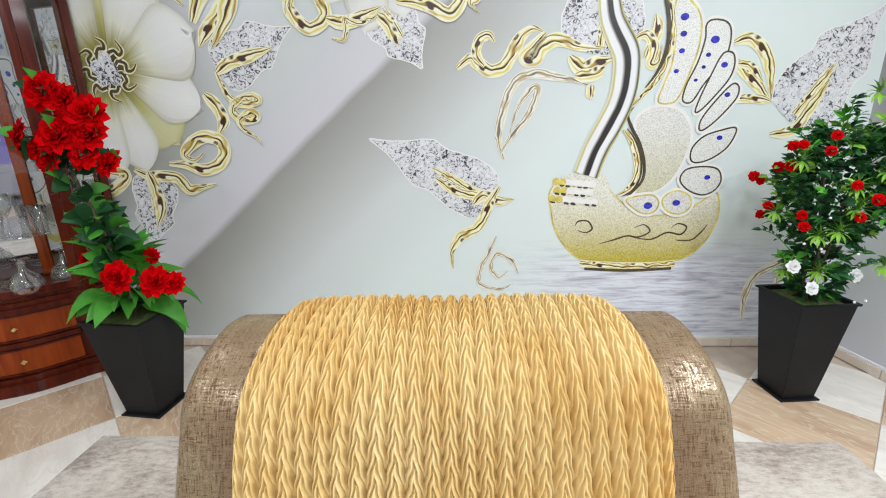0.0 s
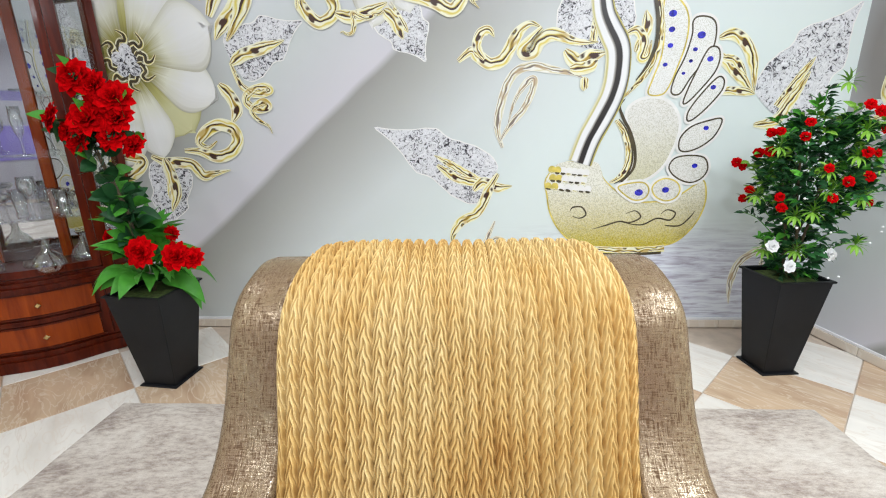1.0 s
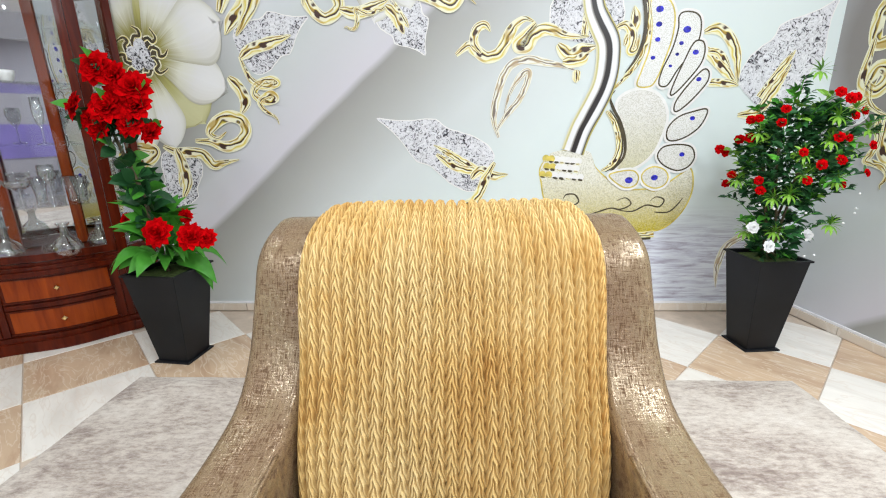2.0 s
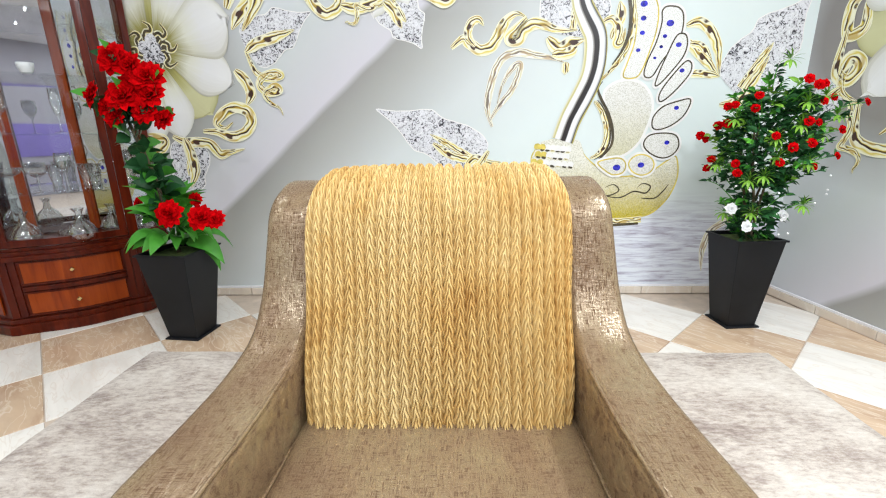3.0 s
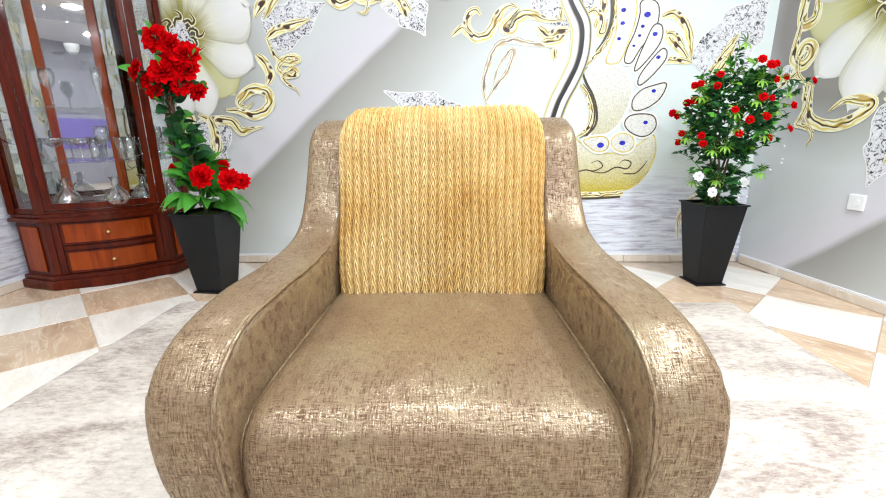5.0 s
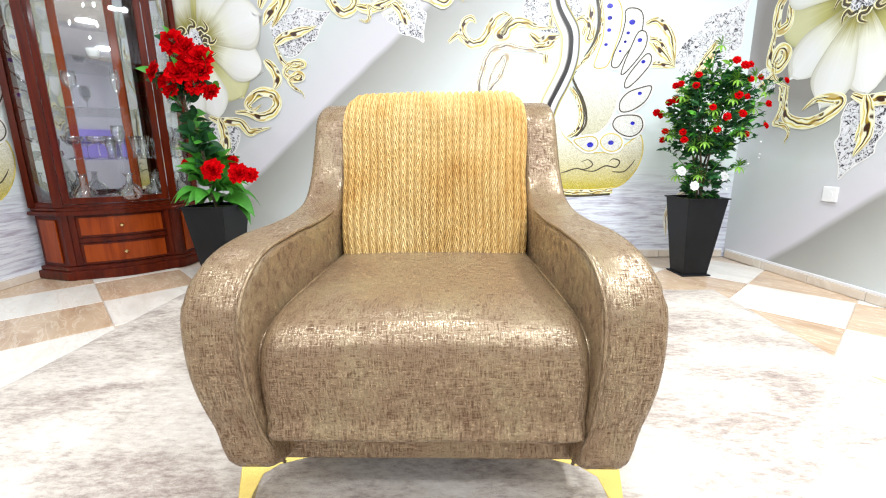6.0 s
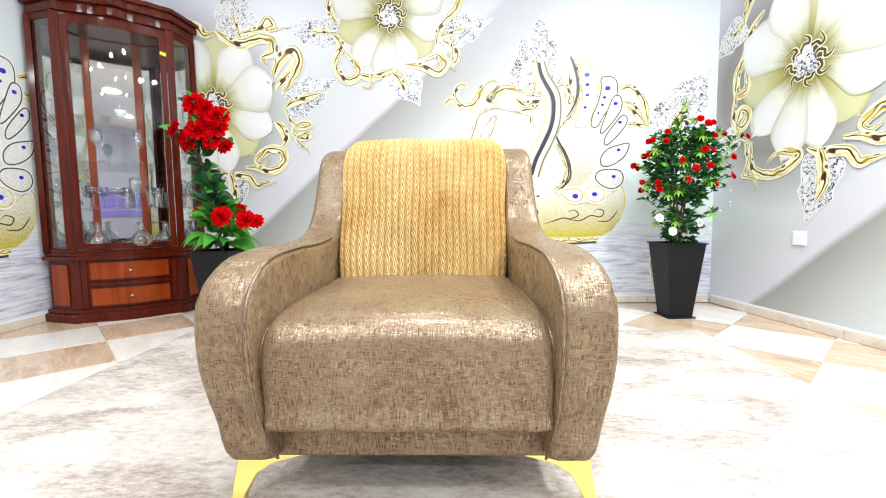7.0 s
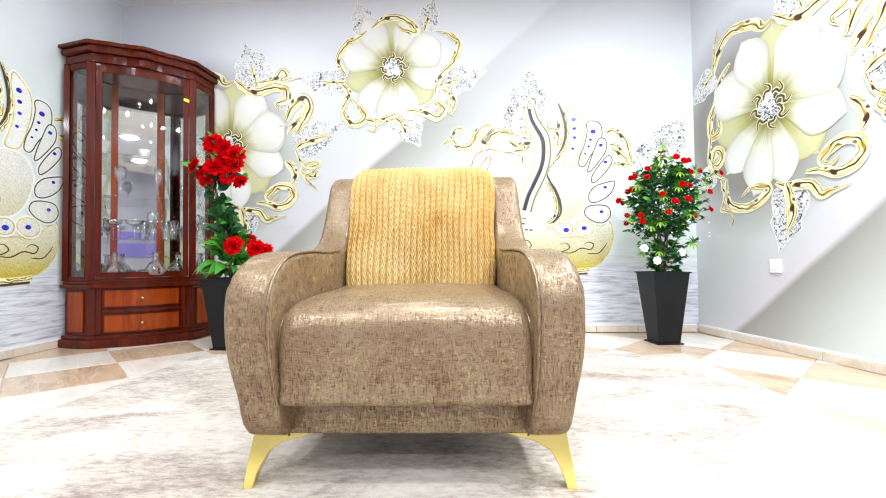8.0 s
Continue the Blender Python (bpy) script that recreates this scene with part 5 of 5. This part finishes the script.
def mural(m, label):
    mu = thing("mural_print", m, label, "mural", "printed murals", "structure")
    A, B = (-1.571, 1.43), (-0.297, 2.01)
    flower(A, 0.92, mu)
    flower(B, 0.80, mu, 8)
    # leaves round the first blossom
    crystal_leaf((-1.01, 1.433), (-0.678, 1.589), 0.235, 0.004, mu, 0.03)
    crystal_leaf((-1.457, 0.897), (-1.545, 0.562), 0.215, 0.004, mu, 0.04)
    crystal_leaf((-2.03, 1.80), (-2.24, 1.66), 0.17, 0.004, mu, 0.0, 0.1)
    crystal_leaf((-2.05, 1.12), (-2.22, 1.0), 0.15, 0.0045, mu, 0.0, 0.1)
    crystal_leaf((-1.36, 1.92), (-1.45, 2.24), 0.29, 0.0096, mu, 0.0, 0.1)
    # gilt vines round the first blossom
    curls([(-1.13, 1.62), (-1.07, 1.74), (-0.99, 1.795), (-0.95, 1.73), (-0.985, 1.62), (-1.06, 1.51)], 0.052, mu, 0.0110)
    curls([(-1.53, 1.95), (-1.43, 1.87), (-1.34, 1.85), (-1.215, 1.885), (-1.135, 1.865), (-1.125, 1.79), (-1.20, 1.75), (-1.16, 1.69)], 0.044, mu, 0.0114)
    curls([(-1.35, 1.92), (-1.21, 1.95), (-1.16, 2.01), (-1.12, 1.97), (-1.16, 1.94), (-1.02, 1.955)], 0.036, mu, 0.0118)
    curls([(-1.133, 1.317), (-1.082, 1.26), (-1.058, 1.193), (-1.094, 1.126)], 0.036, mu, 0.0048)
    curls([(-1.361, 0.996), (-1.277, 0.989), (-1.195, 0.963), (-1.118, 0.984), (-1.074, 1.04), (-1.087, 1.099), (-1.156, 1.122), (-1.229, 1.091), (-1.276, 1.038), (-1.233, 1.01), (-1.181, 1.042)], 0.036, mu, 0.0138)
    curls([(-1.545, 0.971), (-1.472, 0.937), (-1.396, 0.936), (-1.329, 0.923), (-1.282, 0.869), (-1.222, 0.877), (-1.132, 0.895)], 0.034, mu, 0.0142)
    curls([(-1.478, 0.959), (-1.456, 0.872), (-1.446, 0.777), (-1.485, 0.677)], 0.036, mu, 0.0150)
    curls([(-1.056, 1.414), (-1.037, 1.355), (-1.008, 1.299), (-0.95, 1.268), (-0.877, 1.281), (-0.902, 1.299), (-0.975, 1.278), (-1.002, 1.233), (-0.956, 1.194), (-0.893, 1.205), (-0.917, 1.229), (-0.978, 1.191), (-0.952, 1.144), (-0.901, 1.112), (-0.887, 1.074)], 0.024, mu, 0.0158)
    curls([(-1.053, 1.405), (-0.987, 1.447), (-0.892, 1.473), (-0.777, 1.508)], 0.034, mu, 0.0166)
    curls([(-0.969, 1.72), (-1.017, 1.645), (-1.075, 1.582), (-1.118, 1.517)], 0.038, mu, 0.0064)
    curls([(-1.86, 1.82), (-1.95, 1.74), (-1.99, 1.60), (-2.05, 1.50), (-2.04, 1.38), (-1.97, 1.40), (-1.97, 1.52), (-1.92, 1.60)], 0.034, mu, 0.0052)
    curls([(-2.05, 1.40), (-2.06, 1.22), (-1.99, 1.17), (-1.95, 1.24), (-2.01, 1.27), (-2.02, 1.13), (-1.90, 1.05)], 0.036, mu, 0.0056)
    curls([(-1.92, 1.06), (-1.90, 0.90), (-1.78, 0.85), (-1.66, 0.88), (-1.60, 0.95), (-1.72, 0.97), (-1.80, 0.92)], 0.036, mu, 0.0060)
    twist((-1.98, 1.06), (-1.87, 0.74), 2.6, 0.04, 0.026, 0.0064, mu)
    curls([(-2.02, 1.78), (-1.97, 1.92), (-1.86, 2.02), (-1.68, 1.98), (-1.60, 1.92), (-1.52, 1.95)], 0.040, mu, 0.0052)
    twist((-2.0, 1.80), (-1.98, 2.10), 1.5, 0.02, 0.022, 0.0068, mu)
    # upper blossom
    crystal_leaf((-0.25, 1.63), (-0.10, 1.395), 0.22, 0.004, mu, 0.06, 0.14)
    crystal_leaf((-0.70, 1.91), (-1.04, 1.955), 0.20, 0.004, mu, 0.05, 0.1)
    crystal_leaf((0.07, 1.87), (0.415, 1.97), 0.22, 0.004, mu, 0.0, 0.1)
    crystal_leaf((-0.50, 2.30), (-0.58, 2.54), 0.18, 0.004, mu, 0.0, 0.1)
    crystal_leaf((-0.05, 2.32), (0.02, 2.54), 0.16, 0.004, mu, 0.0, 0.1)
    curls([(-0.66, 1.72), (-0.68, 1.66), (-0.60, 1.58), (-0.52, 1.63), (-0.56, 1.72), (-0.65, 1.80)], 0.034, mu, 0.0138)
    curls([(-0.52, 1.62), (-0.44, 1.60), (-0.36, 1.62), (-0.27, 1.66)], 0.034, mu, 0.0142)
    curls([(-0.20, 1.68), (-0.06, 1.66), (0.03, 1.62), (0.08, 1.68), (0.02, 1.74), (-0.06, 1.70)], 0.036, mu, 0.0146)
    twist((-0.30, 1.64), (-0.50, 1.53), 2.6, 0.034, 0.022, 0.0150, mu)
    curls([(-0.29, 1.63), (-0.24, 1.58), (-0.20, 1.50)], 0.032, mu, 0.0062)
    curls([(0.02, 1.80), (0.05, 1.92), (0.16, 2.05), (0.20, 2.18), (0.12, 2.26), (0.03, 2.28)], 0.032, mu, 0.0138)
    curls([(0.06, 1.84), (0.16, 1.76), (0.14, 1.68), (0.09, 1.72)], 0.030, mu, 0.0142)
    twist((0.10, 1.86), (0.16, 1.62), 1.8, 0.025, 0.022, 0.0146, mu)
    curls([(-0.70, 1.90), (-0.64, 1.82), (-0.68, 1.74), (-0.70, 1.64)], 0.030, mu, 0.0138)
    curls([(-0.66, 1.96), (-0.72, 2.08), (-0.66, 2.20), (-0.58, 2.24), (-0.50, 2.30)], 0.030, mu, 0.0138)
    curls([(-0.46, 2.32), (-0.38, 2.38), (-0.28, 2.40), (-0.18, 2.36), (-0.12, 2.28), (-0.22, 2.30), (-0.28, 2.36)], 0.034, mu, 0.0142)
    # drifting leaf and stalk below the swan's beak
    crystal_leaf((0.17, 0.82), (-0.37, 1.086), 0.26, 0.004, mu, -0.06)
    curls([(-0.05, 0.906), (0.046, 0.841), (0.137, 0.818), (0.22, 0.825)], 0.026, mu, 0.0062)
    curls([(0.137, 0.773), (0.187, 0.817), (0.259, 0.788), (0.336, 0.795)], 0.03, mu, 0.0070)
    curls([(0.263, 0.86), (0.22, 0.789), (0.187, 0.707), (0.148, 0.65), (0.071, 0.607), (0.028, 0.533), (0.032, 0.439)], 0.03, mu, 0.0078)
    pale([(0.25, 0.611), (0.217, 0.531), (0.172, 0.437), (0.172, 0.351), (0.272, 0.325), (0.341, 0.356)], 0.022, mu, 0.0060)
    pale([(0.369, 0.412), (0.329, 0.485), (0.257, 0.516), (0.224, 0.455), (0.265, 0.388), (0.311, 0.424)], 0.022, mu, 0.0066)
    # branches behind the swan
    curls([(0.06, 1.397), (0.122, 1.44), (0.158, 1.418), (0.214, 1.383), (0.275, 1.401), (0.309, 1.454), (0.348, 1.52), (0.401, 1.555), (0.456, 1.535)], 0.034, mu, 0.0050)
    curls([(0.188, 1.403), (0.15, 1.458), (0.165, 1.516), (0.208, 1.531), (0.233, 1.5)], 0.026, mu, 0.0056)
    curls([(0.456, 1.535), (0.404, 1.482), (0.37, 1.432), (0.416, 1.43), (0.449, 1.481), (0.517, 1.506), (0.618, 1.472), (0.722, 1.469)], 0.036, mu, 0.0062)
    curls([(0.566, 1.436), (0.629, 1.383), (0.688, 1.405), (0.761, 1.422)], 0.04, mu, 0.0070)
    pale([(0.283, 0.989), (0.254, 1.084), (0.269, 1.189), (0.298, 1.287), (0.343, 1.347), (0.411, 1.369), (0.513, 1.352), (0.608, 1.333), (0.665, 1.31)], 0.036, mu, 0.0056)
    pale([(0.266, 1.016), (0.318, 1.099), (0.379, 1.169), (0.422, 1.26), (0.426, 1.311), (0.385, 1.288), (0.336, 1.21), (0.307, 1.104)], 0.03, mu, 0.0064)
    curls([(0.596, 1.353), (0.676, 1.358), (0.724, 1.39)], 0.034, mu, 0.0076)
    curls([(0.669, 1.315), (0.669, 1.252)], 0.024, mu, 0.0080)
    curls([(0.843, 1.498), (0.895, 1.515), (0.934, 1.468), (0.927, 1.399), (0.956, 1.403), (0.968, 1.472)], 0.026, mu, 0.0064)
    # leaf standing over the neck
    crystal_leaf((0.70, 1.50), (0.745, 2.0), 0.34, 0.0045, mu, 0.02, 0.12)
    curls([(0.90, 1.42), (0.94, 1.52), (0.93, 1.60)], 0.03, mu, 0.006)
    # tail vines and the far leaf
    curls([(1.278, 1.473), (1.342, 1.489), (1.408, 1.442), (1.453, 1.353), (1.476, 1.229)], 0.032, mu, 0.0050)
    curls([(1.283, 1.408), (1.341, 1.356), (1.405, 1.298), (1.47, 1.234)], 0.03, mu, 0.0056)
    curls([(1.306, 1.238), (1.365, 1.241), (1.435, 1.235), (1.482, 1.224)], 0.024, mu, 0.0062)
    curls([(1.306, 1.389), (1.367, 1.374), (1.428, 1.307)], 0.022, mu, 0.0068)
    crystal_leaf((1.61, 1.19), (1.90, 1.61), 0.31, 0.004, mu, 0.04, 0.1)
    curls([(1.50, 1.08), (1.60, 1.10), (1.66, 1.20), (1.72, 1.32)], 0.030, mu, 0.0056)
    # reeds by the water
    pale([(1.80, 0.52), (1.66, 0.46), (1.55, 0.38), (1.52, 0.26), (1.53, 0.14)], 0.034, mu, 0.0050)
    pale([(1.66, 0.40), (1.68, 0.30), (1.74, 0.34)], 0.024, mu, 0.0054)
    swan(mu)
    return mu


first_mural = mural(BACK_M, "printed swan vase, pale blossoms and crystal leaves on the wallpaper")
for other in (LEFT_M, RIGHT_M):
    copy_thing(first_mural, other)

floor_tiles()
